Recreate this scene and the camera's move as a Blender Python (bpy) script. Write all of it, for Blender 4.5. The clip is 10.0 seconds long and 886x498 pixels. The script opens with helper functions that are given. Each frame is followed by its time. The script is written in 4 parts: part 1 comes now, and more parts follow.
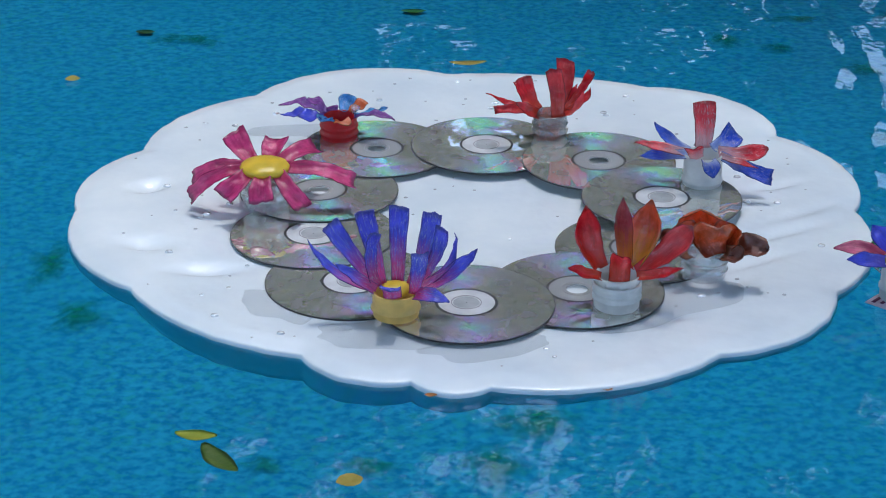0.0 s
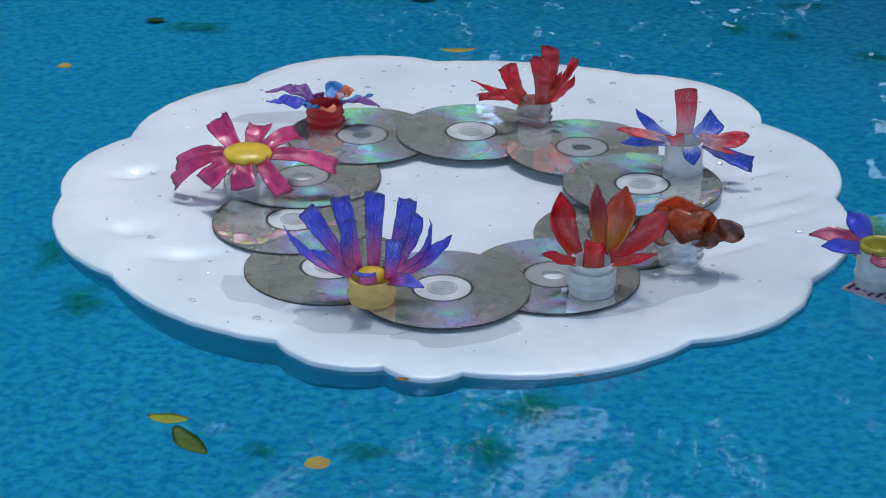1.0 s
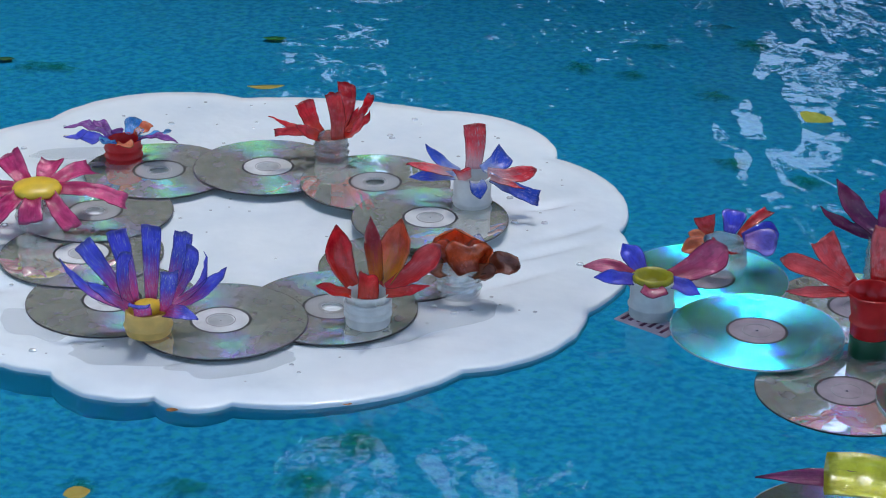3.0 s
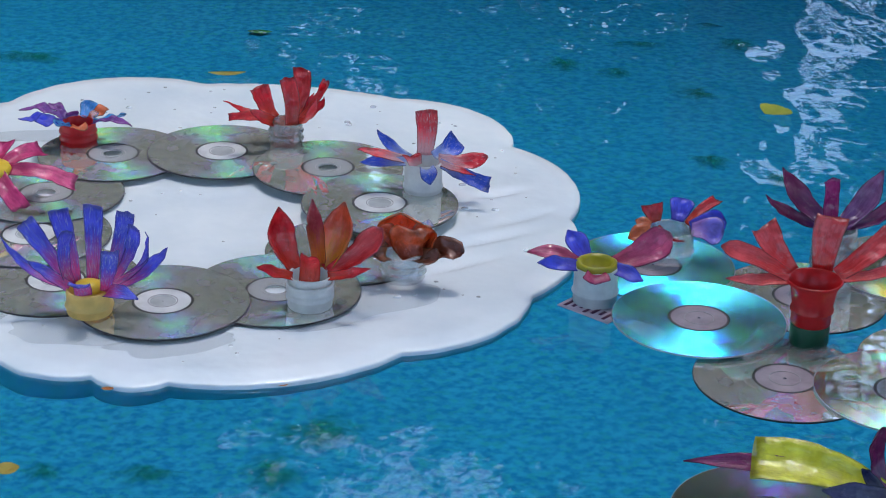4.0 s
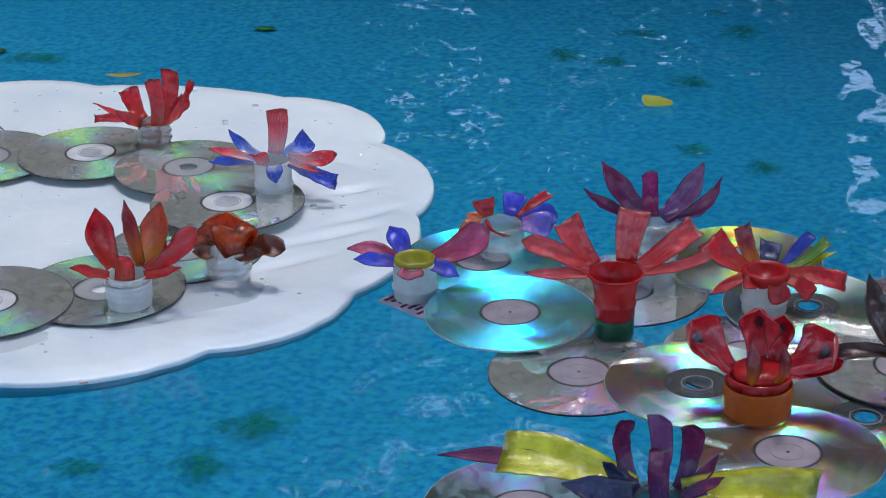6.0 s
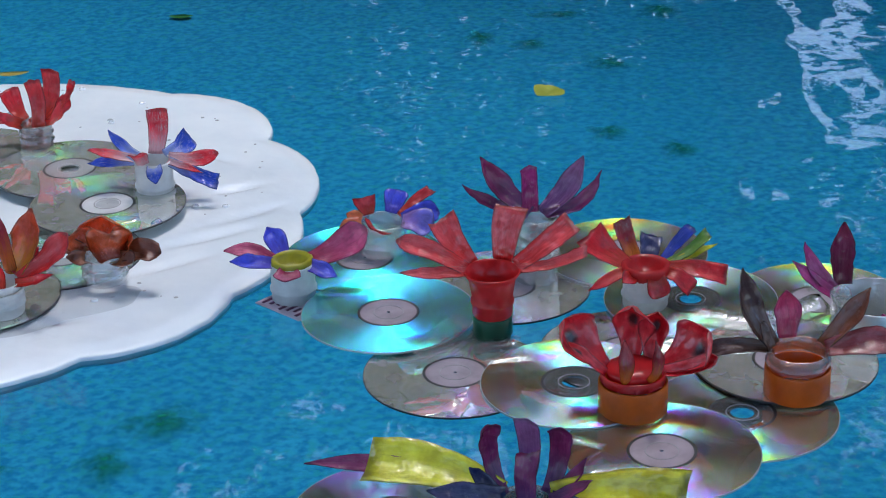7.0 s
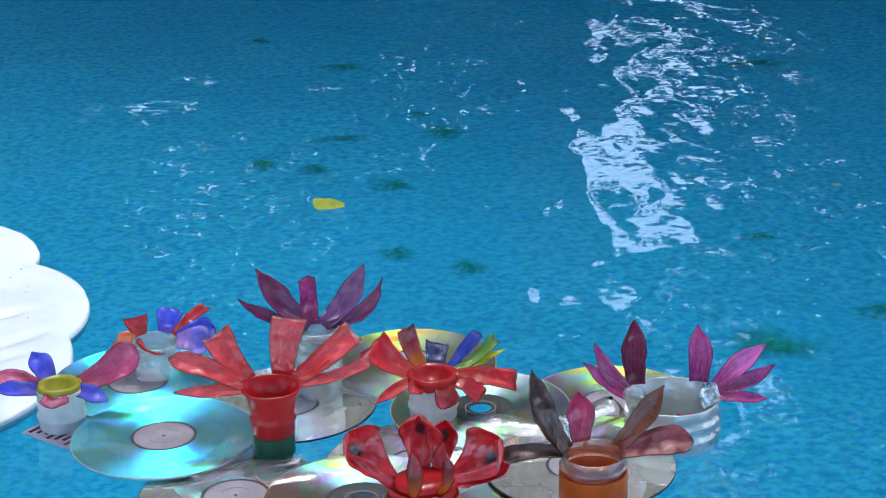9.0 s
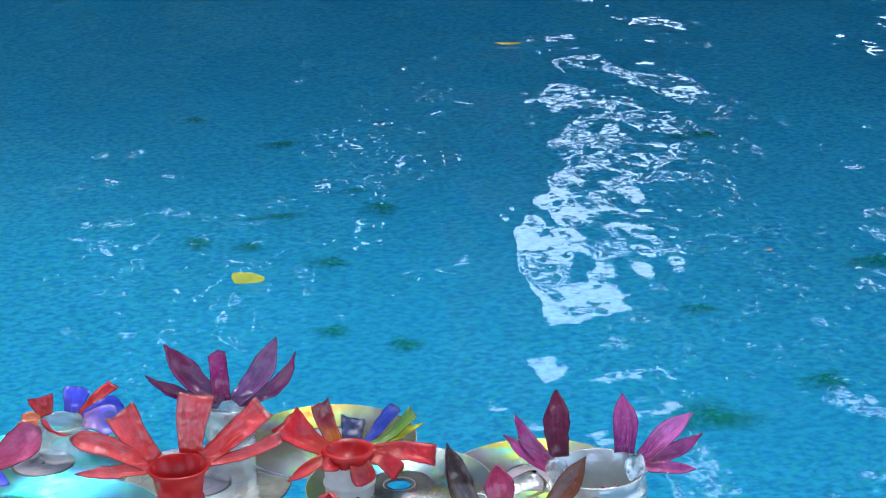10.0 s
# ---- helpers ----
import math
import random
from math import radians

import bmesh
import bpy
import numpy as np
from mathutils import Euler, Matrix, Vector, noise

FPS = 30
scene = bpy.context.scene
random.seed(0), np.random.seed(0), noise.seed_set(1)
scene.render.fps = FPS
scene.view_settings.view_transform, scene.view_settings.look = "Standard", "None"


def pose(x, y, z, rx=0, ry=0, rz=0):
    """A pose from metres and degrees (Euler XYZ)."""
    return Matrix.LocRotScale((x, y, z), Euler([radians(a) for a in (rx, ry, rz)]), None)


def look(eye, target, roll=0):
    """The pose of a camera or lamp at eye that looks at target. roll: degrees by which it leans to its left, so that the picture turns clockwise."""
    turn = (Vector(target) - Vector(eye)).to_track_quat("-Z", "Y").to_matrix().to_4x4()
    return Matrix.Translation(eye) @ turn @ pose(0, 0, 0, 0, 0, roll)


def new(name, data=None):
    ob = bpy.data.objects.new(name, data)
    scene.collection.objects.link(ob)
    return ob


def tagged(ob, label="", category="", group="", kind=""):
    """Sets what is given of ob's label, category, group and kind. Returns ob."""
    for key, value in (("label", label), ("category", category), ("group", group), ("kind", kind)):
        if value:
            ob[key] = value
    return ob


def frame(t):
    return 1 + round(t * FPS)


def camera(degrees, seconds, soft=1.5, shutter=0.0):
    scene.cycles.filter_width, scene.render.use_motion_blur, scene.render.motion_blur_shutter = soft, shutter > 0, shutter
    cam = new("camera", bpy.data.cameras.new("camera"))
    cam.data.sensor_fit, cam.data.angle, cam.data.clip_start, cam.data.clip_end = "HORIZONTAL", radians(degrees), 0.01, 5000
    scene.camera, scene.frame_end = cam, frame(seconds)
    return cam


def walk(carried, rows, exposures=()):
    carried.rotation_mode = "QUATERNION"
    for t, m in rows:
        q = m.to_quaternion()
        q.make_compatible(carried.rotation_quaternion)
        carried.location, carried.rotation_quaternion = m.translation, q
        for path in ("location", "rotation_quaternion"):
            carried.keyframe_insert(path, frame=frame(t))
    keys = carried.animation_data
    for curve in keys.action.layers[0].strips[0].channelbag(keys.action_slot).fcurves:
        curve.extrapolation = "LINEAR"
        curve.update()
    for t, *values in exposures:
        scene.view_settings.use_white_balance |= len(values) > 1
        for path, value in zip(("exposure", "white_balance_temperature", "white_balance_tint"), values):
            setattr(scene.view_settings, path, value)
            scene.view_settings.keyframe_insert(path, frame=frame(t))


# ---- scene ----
cam = camera(24.0, 10.0, soft=1.1)
# seconds, eye x y z, yaw, pitch, lean to the right
ROWS = [
    (0.0, 0.0000, 0.0000, 0.6328, -0.00, -24.70, -0.38),
    (0.5, 0.0175, -0.0036, 0.6363, 1.12, -25.03, 0.00),
    (1.0, 0.0384, -0.0103, 0.6365, 0.99, -25.04, -0.04),
    (1.5, 0.0617, -0.0109, 0.6367, 0.24, -25.36, -0.33),
    (2.0, 0.0846, -0.0195, 0.6376, -0.40, -25.47, -0.58),
    (2.5, 0.1055, -0.0279, 0.6402, -1.06, -23.93, -0.88),
    (2.7, 0.1119, -0.0290, 0.6399, -1.87, -23.85, -0.90),
    (4.0, 0.1714, -0.0371, 0.6277, -1.59, -23.77, -1.60),
    (4.5, 0.1786, -0.0415, 0.6209, -2.91, -23.60, -1.34),
    (5.0, 0.2129, -0.0552, 0.6260, -2.64, -23.81, -1.11),
    (6.3, 0.4300, -0.0441, 0.6467, 3.46, -24.43, 1.16),
    (6.5, 0.4344, -0.0313, 0.6482, 2.68, -24.71, 1.32),
    (7.0, 0.4522, -0.0241, 0.6481, 1.34, -24.81, 1.58),
    (7.5, 0.4316, 0.0117, 0.6356, -1.54, -24.46, 1.62),
    (8.0, 0.4333, 0.0178, 0.6261, -3.01, -23.52, 1.32),
    (8.5, 0.4478, 0.0183, 0.6178, -4.48, -22.22, 1.38),
    (9.0, 0.4652, 0.0247, 0.6065, -4.80, -21.16, 1.47),
    (9.5, 0.4774, 0.0364, 0.5949, -5.44, -20.34, 1.88),
    (10.0, 0.4940, 0.0643, 0.5814, -6.21, -18.95, 1.95),
]
walk(cam, [(t, Matrix.Translation((x, y, z)) @ pose(0, 0, 0, 0, 0, yaw) @ pose(0, 0, 0, 90 + pitch) @ pose(0, 0, 0, 0, 0, -lean))
           for t, x, y, z, yaw, pitch, lean in ROWS],
     exposures=((0.0, 1.55, 6120, 9), (4.0, 1.6, 6250, 11), (6.5, 1.65, 6300, 12), (8.0, 1.95, 6350, 11), (9.0, 2.3, 6400, 9), (10.0, 2.62, 6450, 8)))

# ---- light ----
SUN_ELEVATION, SUN_AZIMUTH = radians(70), radians(15)   # azimuth: clockwise from +y
world = bpy.data.worlds.new("sky")
scene.world = world
world.use_nodes = True
wn = world.node_tree
wn.nodes.clear()
sky = wn.nodes.new("ShaderNodeTexSky")
sky.sky_type, sky.sun_disc = "NISHITA", False
sky.sun_elevation, sky.sun_rotation = SUN_ELEVATION, SUN_AZIMUTH
sky.air_density, sky.dust_density = 1.0, 1.3
back = wn.nodes.new("ShaderNodeBackground")
back.inputs["Strength"].default_value = 0.15
wout = wn.nodes.new("ShaderNodeOutputWorld")
wn.links.new(sky.outputs[0], back.inputs[0])
wn.links.new(back.outputs[0], wout.inputs[0])
sun_data = bpy.data.lights.new("sun", "SUN")
sun_data.energy, sun_data.angle, sun_data.color = 0.6, radians(5), (1.0, 0.97, 0.92)
sun = new("sun", sun_data)
sun_way = Vector((math.sin(SUN_AZIMUTH) * math.cos(SUN_ELEVATION), math.cos(SUN_AZIMUTH) * math.cos(SUN_ELEVATION), math.sin(SUN_ELEVATION)))
sun.matrix_world = look(sun_way * 20, (0, 0, 0))


# ---- materials ----
class Nodes:
    """A node material under construction."""

    def __init__(self, name):
        self.material = bpy.data.materials.new(name)
        self.material.use_nodes = True
        self.tree = self.material.node_tree
        self.tree.nodes.clear()
        self.out = self.add("ShaderNodeOutputMaterial")

    def add(self, kind, **values):
        node = self.tree.nodes.new(kind)
        for key, value in values.items():
            node.inputs[key.replace("_", " ")].default_value = value
        return node

    def link(self, a, b):
        self.tree.links.new(a, b)

    def coords(self, scale=1.0, space="Object"):
        tc = self.add("ShaderNodeTexCoord")
        if scale == 1.0:
            return tc.outputs[space]
        mp = self.add("ShaderNodeMapping")
        mp.inputs["Scale"].default_value = (scale, scale, scale) if isinstance(scale, (int, float)) else scale
        self.link(tc.outputs[space], mp.inputs[0])
        return mp.outputs[0]

    def noise(self, scale, detail=3.0, rough=0.55, vec=None, space="Object"):
        n = self.add("ShaderNodeTexNoise", Scale=scale, Detail=detail, Roughness=rough)
        self.link(vec or self.coords(1.0, space), n.inputs["Vector"])
        return n.outputs["Fac"]

    def ramp(self, fac, stops):
        r = self.add("ShaderNodeValToRGB")
        e = r.color_ramp.elements
        while len(e) < len(stops):
            e.new(0.5)
        for el, (p, c) in zip(e, stops):
            el.position, el.color = p, (*c, 1.0) if len(c) == 3 else c
        self.link(fac, r.inputs[0])
        return r.outputs[0]

    def mix(self, fac, a, b, blend="MIX"):
        m = self.tree.nodes.new("ShaderNodeMix")
        m.data_type, m.blend_type = "RGBA", blend
        for sock, v in ((m.inputs[0], fac), (m.inputs[6], a), (m.inputs[7], b)):
            if hasattr(v, "is_output"):
                self.link(v, sock)
            elif isinstance(v, (int, float)):
                sock.default_value = v
            else:
                sock.default_value = (*v, 1.0)
        return m.outputs[2]

    def bump(self, fac, strength, distance):
        b = self.add("ShaderNodeBump", Strength=strength, Distance=distance)
        self.link(fac, b.inputs["Height"])
        return b.outputs[0]

    def math(self, op, a, b=0.0):
        m = self.tree.nodes.new("ShaderNodeMath")
        m.operation = op
        for sock, v in zip(m.inputs, (a, b)):
            if hasattr(v, "is_output"):
                self.link(v, sock)
            else:
                sock.default_value = v
        return m.outputs[0]

    def vmath(self, op, a, b=None, scale=None):
        m = self.tree.nodes.new("ShaderNodeVectorMath")
        m.operation = op
        for sock, v in zip(m.inputs, (a, b)):
            if v is None:
                continue
            if hasattr(v, "is_output"):
                self.link(v, sock)
            else:
                sock.default_value = v
        if scale is not None:
            m.inputs["Scale"].default_value = scale
        return m.outputs[0]

    def surface(self, shader):
        self.link(shader, self.out.inputs["Surface"])
        return self.material


def paint(name, col, root=None, rough=0.12, through_light=0.5, streak=0.3, spot=False, scratch=0.0):
    """Hand-painted bottle plastic: brushed colour, glossy, lets some light through. root: the colour near the petal's root; scratch: how far pale bare plastic shows through the strokes."""
    n = Nodes(name)
    along, across = n.add("ShaderNodeAttribute"), n.add("ShaderNodeAttribute")
    along.attribute_name, across.attribute_name = "along", "across"
    along, across = along.outputs["Fac"], across.outputs["Fac"]
    info = n.add("ShaderNodeObjectInfo")
    brush = n.add("ShaderNodeCombineXYZ")
    n.link(n.math("MULTIPLY", across, 7.0), brush.inputs[0])
    n.link(n.math("MULTIPLY", along, 2.6), brush.inputs[1])
    n.link(n.math("MULTIPLY", info.outputs["Random"], 80.0), brush.inputs[2])
    stroke = n.noise(1.4, 5, 0.65, brush.outputs[0])
    fleck = n.noise(230, 4, 0.65)
    patch = n.noise(75, 3, 0.6)
    base = n.mix(n.ramp(patch, [(0.35, (0, 0, 0)), (0.7, (1, 1, 1))]), [c * 0.8 for c in col], [min(1, c * 1.25 + 0.03) for c in col])
    if root:
        w = n.math("ADD", along, n.math("MULTIPLY", n.math("SUBTRACT", stroke, 0.5), 0.6))
        base = n.mix(n.ramp(w, [(0.18, (0, 0, 0)), (0.62, (1, 1, 1))]), root, base)
    base = n.mix(n.ramp(stroke, [(0.3, (0.4, 0.4, 0.4)), (0.47, (0, 0, 0))]), base, [c * 0.4 for c in col])
    base = n.mix(n.ramp(stroke, [(0.53, (0, 0, 0)), (0.72, (streak, streak, streak))]), base, [min(1, c * 1.1 + 0.1) for c in col])
    base = n.mix(n.ramp(fleck, [(0.6, (0, 0, 0)), (0.7, (streak * 0.7, streak * 0.7, streak * 0.7))]), base, [min(1, c * 0.7 + 0.3) for c in col])
    if scratch:
        worn = n.noise(3.2, 6, 0.7, brush.outputs[0])
        base = n.mix(n.ramp(worn, [(0.55, (0, 0, 0)), (0.64, (scratch, scratch, scratch))]), base, (0.72, 0.76, 0.9))
    if spot:
        du = n.math("MULTIPLY", n.math("SUBTRACT", along, 0.62), 1.1)
        rr = n.math("ADD", n.math("MULTIPLY", du, du), n.math("MULTIPLY", across, across))
        rr = n.math("ADD", rr, n.math("MULTIPLY", n.math("SUBTRACT", fleck, 0.5), 0.03))
        base = n.mix(n.ramp(rr, [(0.005, (1, 1, 1)), (0.03, (0, 0, 0))]), base, (0.06, 0.012, 0.02))
    # the dark look of refracting cut edges, put into the colour
    rim = n.math("MAXIMUM", n.math("MULTIPLY", n.math("ABSOLUTE", across), 2.0), along)
    rim = n.math("ADD", rim, n.math("MULTIPLY", n.math("SUBTRACT", fleck, 0.5), 0.12))
    base = n.mix(n.ramp(rim, [(0.91, (0, 0, 0)), (0.985, (0.75, 0.75, 0.75))]), base, [c * 0.25 for c in col])
    p = n.add("ShaderNodeBsdfPrincipled", Roughness=rough, IOR=1.5, Coat_Weight=1.0, Coat_Roughness=0.03, Coat_IOR=1.6)
    n.link(base, p.inputs["Base Color"])
    crease = n.math("ADD", n.math("ADD", n.noise(90, 2, 0.5), n.math("MULTIPLY", stroke, 0.2)), n.math("MULTIPLY", n.noise(300, 2, 0.5), 0.07))
    creased = n.bump(crease, 0.7, 0.004)
    n.link(creased, p.inputs["Normal"])
    n.link(creased, p.inputs["Coat Normal"])
    tr = n.add("ShaderNodeBsdfTranslucent")
    n.link(base, tr.inputs[0])
    m = n.add("ShaderNodeMixShader", Fac=through_light)
    n.link(p.outputs[0], m.inputs[1])
    n.link(tr.outputs[0], m.inputs[2])
    return n.surface(m.outputs[0])


def clear(name, tint=(0.93, 0.95, 0.95), gloss=0.2, milky=0.12, rough=0.08, bump=0.6):
    """Thin clear plastic: mostly see-through, with gloss and a little haze."""
    n = Nodes(name)
    tr = n.add("ShaderNodeBsdfTransparent", Color=(*tint, 1))
    gl = n.add("ShaderNodeBsdfGlossy", Color=(1, 1, 1, 1), Roughness=rough)
    df = n.add("ShaderNodeBsdfDiffuse", Color=(0.75, 0.77, 0.78, 1))
    nb = n.bump(n.noise(140, 3), bump, 0.003)
    n.link(nb, gl.inputs["Normal"])
    fr = n.add("ShaderNodeFresnel", IOR=1.5)
    a = n.add("ShaderNodeMixShader", Fac=milky)
    n.link(tr.outputs[0], a.inputs[1])
    n.link(df.outputs[0], a.inputs[2])
    b = n.add("ShaderNodeMixShader")
    n.link(n.math("ADD", fr.outputs[0], gloss * 0.5), b.inputs[0])
    n.link(a.outputs[0], b.inputs[1])
    n.link(gl.outputs[0], b.inputs[2])
    return n.surface(b.outputs[0])


def plastic(name, col, rough=0.35, through_light=0.2):
    n = Nodes(name)
    v = n.noise(60, 4)
    base = n.mix(n.ramp(v, [(0.35, (0, 0, 0)), (0.75, (1, 1, 1))]), col, [c * 0.72 for c in col])
    p = n.add("ShaderNodeBsdfPrincipled", Roughness=rough)
    n.link(base, p.inputs["Base Color"])
    n.link(n.bump(n.noise(250, 2), 0.15, 0.001), p.inputs["Normal"])
    tr = n.add("ShaderNodeBsdfTranslucent")
    n.link(base, tr.inputs[0])
    m = n.add("ShaderNodeMixShader", Fac=through_light)
    n.link(p.outputs[0], m.inputs[1])
    n.link(tr.outputs[0], m.inputs[2])
    return n.surface(m.outputs[0])


def grating(name, colour, strength, mirror=0.55, rough=0.07, pitch=1.0, blur=0.17, lobe_tint=(1, 1, 1), dust=0.17):
    """The ruled metal of a compact disc. Each wavelength leaves as from a mirror tilted along the radius."""
    n = Nodes(name)
    tc = n.coords()
    flat = n.vmath("MULTIPLY", tc, (1, 1, 0))
    radial = n.vmath("NORMALIZE", flat)
    vt = n.add("ShaderNodeVectorTransform")
    vt.vector_type, vt.convert_from, vt.convert_to = "VECTOR", "OBJECT", "WORLD"
    n.link(radial, vt.inputs[0])
    smear = n.noise(45, 4, 0.6)
    grime = n.ramp(smear, [(0.3, (0.7, 0.7, 0.7)), (0.7, (1, 1, 1))])
    warped = n.bump(n.noise(17, 2), 0.35, 0.01)
    base = n.add("ShaderNodeBsdfGlossy", Roughness=rough)
    n.link(n.mix(1.0, grime, [c * mirror for c in colour], "MULTIPLY"), base.inputs[0])
    n.link(n.bump(n.noise(20, 2), 0.08, 0.004), base.inputs["Normal"])
    total = base.outputs[0]
    dull = n.add("ShaderNodeBsdfDiffuse", Color=(*[c * dust for c in colour], 1))
    s = n.add("ShaderNodeAddShader")
    n.link(total, s.inputs[0])
    n.link(dull.outputs[0], s.inputs[1])
    total = s.outputs[0]
    for tilt, col in ((0.34, (0.45, 0.0, 0.8)), (0.37, (0.05, 0.08, 1.0)), (0.40, (0.0, 0.6, 0.85)), (0.43, (0.0, 0.9, 0.35)), (0.46, (0.3, 0.95, 0.05)), (0.49, (0.8, 0.6, 0.0)), (0.53, (1.0, 0.25, 0.0)), (0.57, (0.9, 0.03, 0.05))):
        for side in (1, -1):
            nn = n.vmath("NORMALIZE", n.vmath("ADD", warped, n.vmath("SCALE", vt.outputs[0], scale=tilt * pitch * side)))
            g = n.add("ShaderNodeBsdfGlossy", Color=(*[c * k * strength for c, k in zip(col, lobe_tint)], 1), Roughness=blur)
            g.inputs["Anisotropy"].default_value = 0.8
            n.link(vt.outputs[0], g.inputs["Tangent"])
            n.link(nn, g.inputs["Normal"])
            s = n.add("ShaderNodeAddShader")
            n.link(total, s.inputs[0])
            n.link(g.outputs[0], s.inputs[1])
            total = s.outputs[0]
    return n.surface(total)


def foam_material():
    n = Nodes("white_foam")
    big, fine = n.noise(9, 4, 0.6), n.noise(260, 3, 0.6)
    col = n.mix(n.ramp(big, [(0.3, (0, 0, 0)), (0.72, (1, 1, 1))]), (0.64, 0.71, 0.76), (0.84, 0.88, 0.89))
    col = n.mix(n.ramp(n.noise(28, 5, 0.7), [(0.6, (0, 0, 0)), (0.8, (0.35, 0.35, 0.35))]), col, (0.62, 0.66, 0.7))
    wet = n.ramp(n.noise(14, 3, 0.6), [(0.3, (0.5, 0.5, 0.5)), (0.7, (0.34, 0.34, 0.34))])
    p = n.add("ShaderNodeBsdfPrincipled", Coat_Weight=0.6, Coat_Roughness=0.1)
    n.link(col, p.inputs["Base Color"])
    n.link(wet, p.inputs["Roughness"])
    h = n.math("ADD", n.math("MULTIPLY", n.noise(22, 3), 1.0), n.math("MULTIPLY", fine, 0.05))
    n.link(n.bump(h, 0.4, 0.005), p.inputs["Normal"])
    return n.surface(p.outputs[0])


def water_material():
    n = Nodes("pool_water")
    tr = n.add("ShaderNodeBsdfTransparent", Color=(0.33, 0.86, 0.92, 1))
    gl = n.add("ShaderNodeBsdfGlossy", Color=(1, 1, 1, 1), Roughness=0.02)
    h = n.math("ADD", n.noise(1.0, 2, 0.5, n.coords((9, 5, 1))), n.math("MULTIPLY", n.noise(24, 2, 0.5), 0.08))
    nb = n.bump(h, 0.4, 0.02)
    n.link(nb, gl.inputs["Normal"])
    fr = n.add("ShaderNodeFresnel", IOR=1.33)
    m = n.add("ShaderNodeMixShader")
    n.link(fr.outputs[0], m.inputs[0])
    n.link(tr.outputs[0], m.inputs[1])
    n.link(gl.outputs[0], m.inputs[2])
    return n.surface(m.outputs[0])


def floor_material():
    n = Nodes("painted_pool_floor")
    a = n.noise(84, 3, 0.6)
    b = n.noise(3.0, 3, 0.6)
    col = n.mix(n.ramp(a, [(0.38, (0, 0, 0)), (0.62, (1, 1, 1))]), (0.046, 0.18, 0.37), (0.15, 0.34, 0.53))
    col = n.mix(n.ramp(n.noise(85, 3, 0.6), [(0.5, (0, 0, 0)), (0.64, (0.65, 0.65, 0.65))]), col, (0.13, 0.34, 0.34))
    col = n.mix(n.ramp(b, [(0.4, (0, 0, 0)), (0.75, (0.4, 0.4, 0.4))]), col, (0.045, 0.23, 0.41))
    col = n.mix(n.ramp(n.noise(14, 4, 0.7), [(0.6, (0, 0, 0)), (0.76, (0.6, 0.6, 0.6))]), col, (0.035, 0.19, 0.31))
    p = n.add("ShaderNodeBsdfPrincipled", Roughness=0.8)
    n.link(col, p.inputs["Base Color"])
    n.link(n.bump(a, 0.3, 0.01), p.inputs["Normal"])
    return n.surface(p.outputs[0])


def rough_material(name, a, b, scale=8, rough=0.85, bump=0.4):
    n = Nodes(name)
    f = n.noise(scale, 5, 0.65)
    p = n.add("ShaderNodeBsdfPrincipled", Roughness=rough)
    n.link(n.mix(n.ramp(f, [(0.3, (0, 0, 0)), (0.7, (1, 1, 1))]), a, b), p.inputs["Base Color"])
    n.link(n.bump(n.noise(scale * 6, 3), bump, 0.1 / scale), p.inputs["Normal"])
    return n.surface(p.outputs[0])


def algae_material():
    """Thin loose algae: the floor shows through between the strands."""
    n = Nodes("dark_algae")
    d = n.add("ShaderNodeBsdfDiffuse")
    n.link(n.mix(n.noise(40, 3), (0.03, 0.16, 0.1), (0.08, 0.28, 0.14)), d.inputs[0])
    t = n.add("ShaderNodeBsdfTransparent")
    m = n.add("ShaderNodeMixShader")
    at = n.add("ShaderNodeAttribute")
    at.attribute_name = "inner"
    n.link(n.math("MULTIPLY", n.ramp(n.noise(70, 4, 0.7), [(0.34, (0.1, 0.1, 0.1)), (0.62, (0.75, 0.75, 0.75))]), n.math("MULTIPLY", at.outputs["Fac"], 1.3)), m.inputs[0])
    n.link(t.outputs[0], m.inputs[1])
    n.link(d.outputs[0], m.inputs[2])
    return n.surface(m.outputs[0])


def film_material():
    """A dull wet film: greyish, mostly see-through."""
    n = Nodes("wet_clear_film")
    t = n.add("ShaderNodeBsdfTransparent", Color=(0.97, 0.975, 0.98, 1))
    p = n.add("ShaderNodeBsdfPrincipled", Roughness=0.2)
    n.link(n.mix(n.noise(60, 3), (0.4, 0.4, 0.4), (0.55, 0.54, 0.52)), p.inputs["Base Color"])
    m = n.add("ShaderNodeMixShader", Fac=0.08)
    n.link(t.outputs[0], m.inputs[1])
    n.link(p.outputs[0], m.inputs[2])
    return n.surface(m.outputs[0])


def leaf_material(name, a, b):
    n = Nodes(name)
    geo = n.add("ShaderNodeNewGeometry")
    c = n.mix(geo.outputs["Random Per Island"], a, b)
    d = n.add("ShaderNodeBsdfDiffuse")
    t = n.add("ShaderNodeBsdfTranslucent")
    n.link(c, d.inputs[0])
    n.link(c, t.inputs[0])
    m = n.add("ShaderNodeMixShader", Fac=0.5)
    n.link(d.outputs[0], m.inputs[1])
    n.link(t.outputs[0], m.inputs[2])
    return n.surface(m.outputs[0])


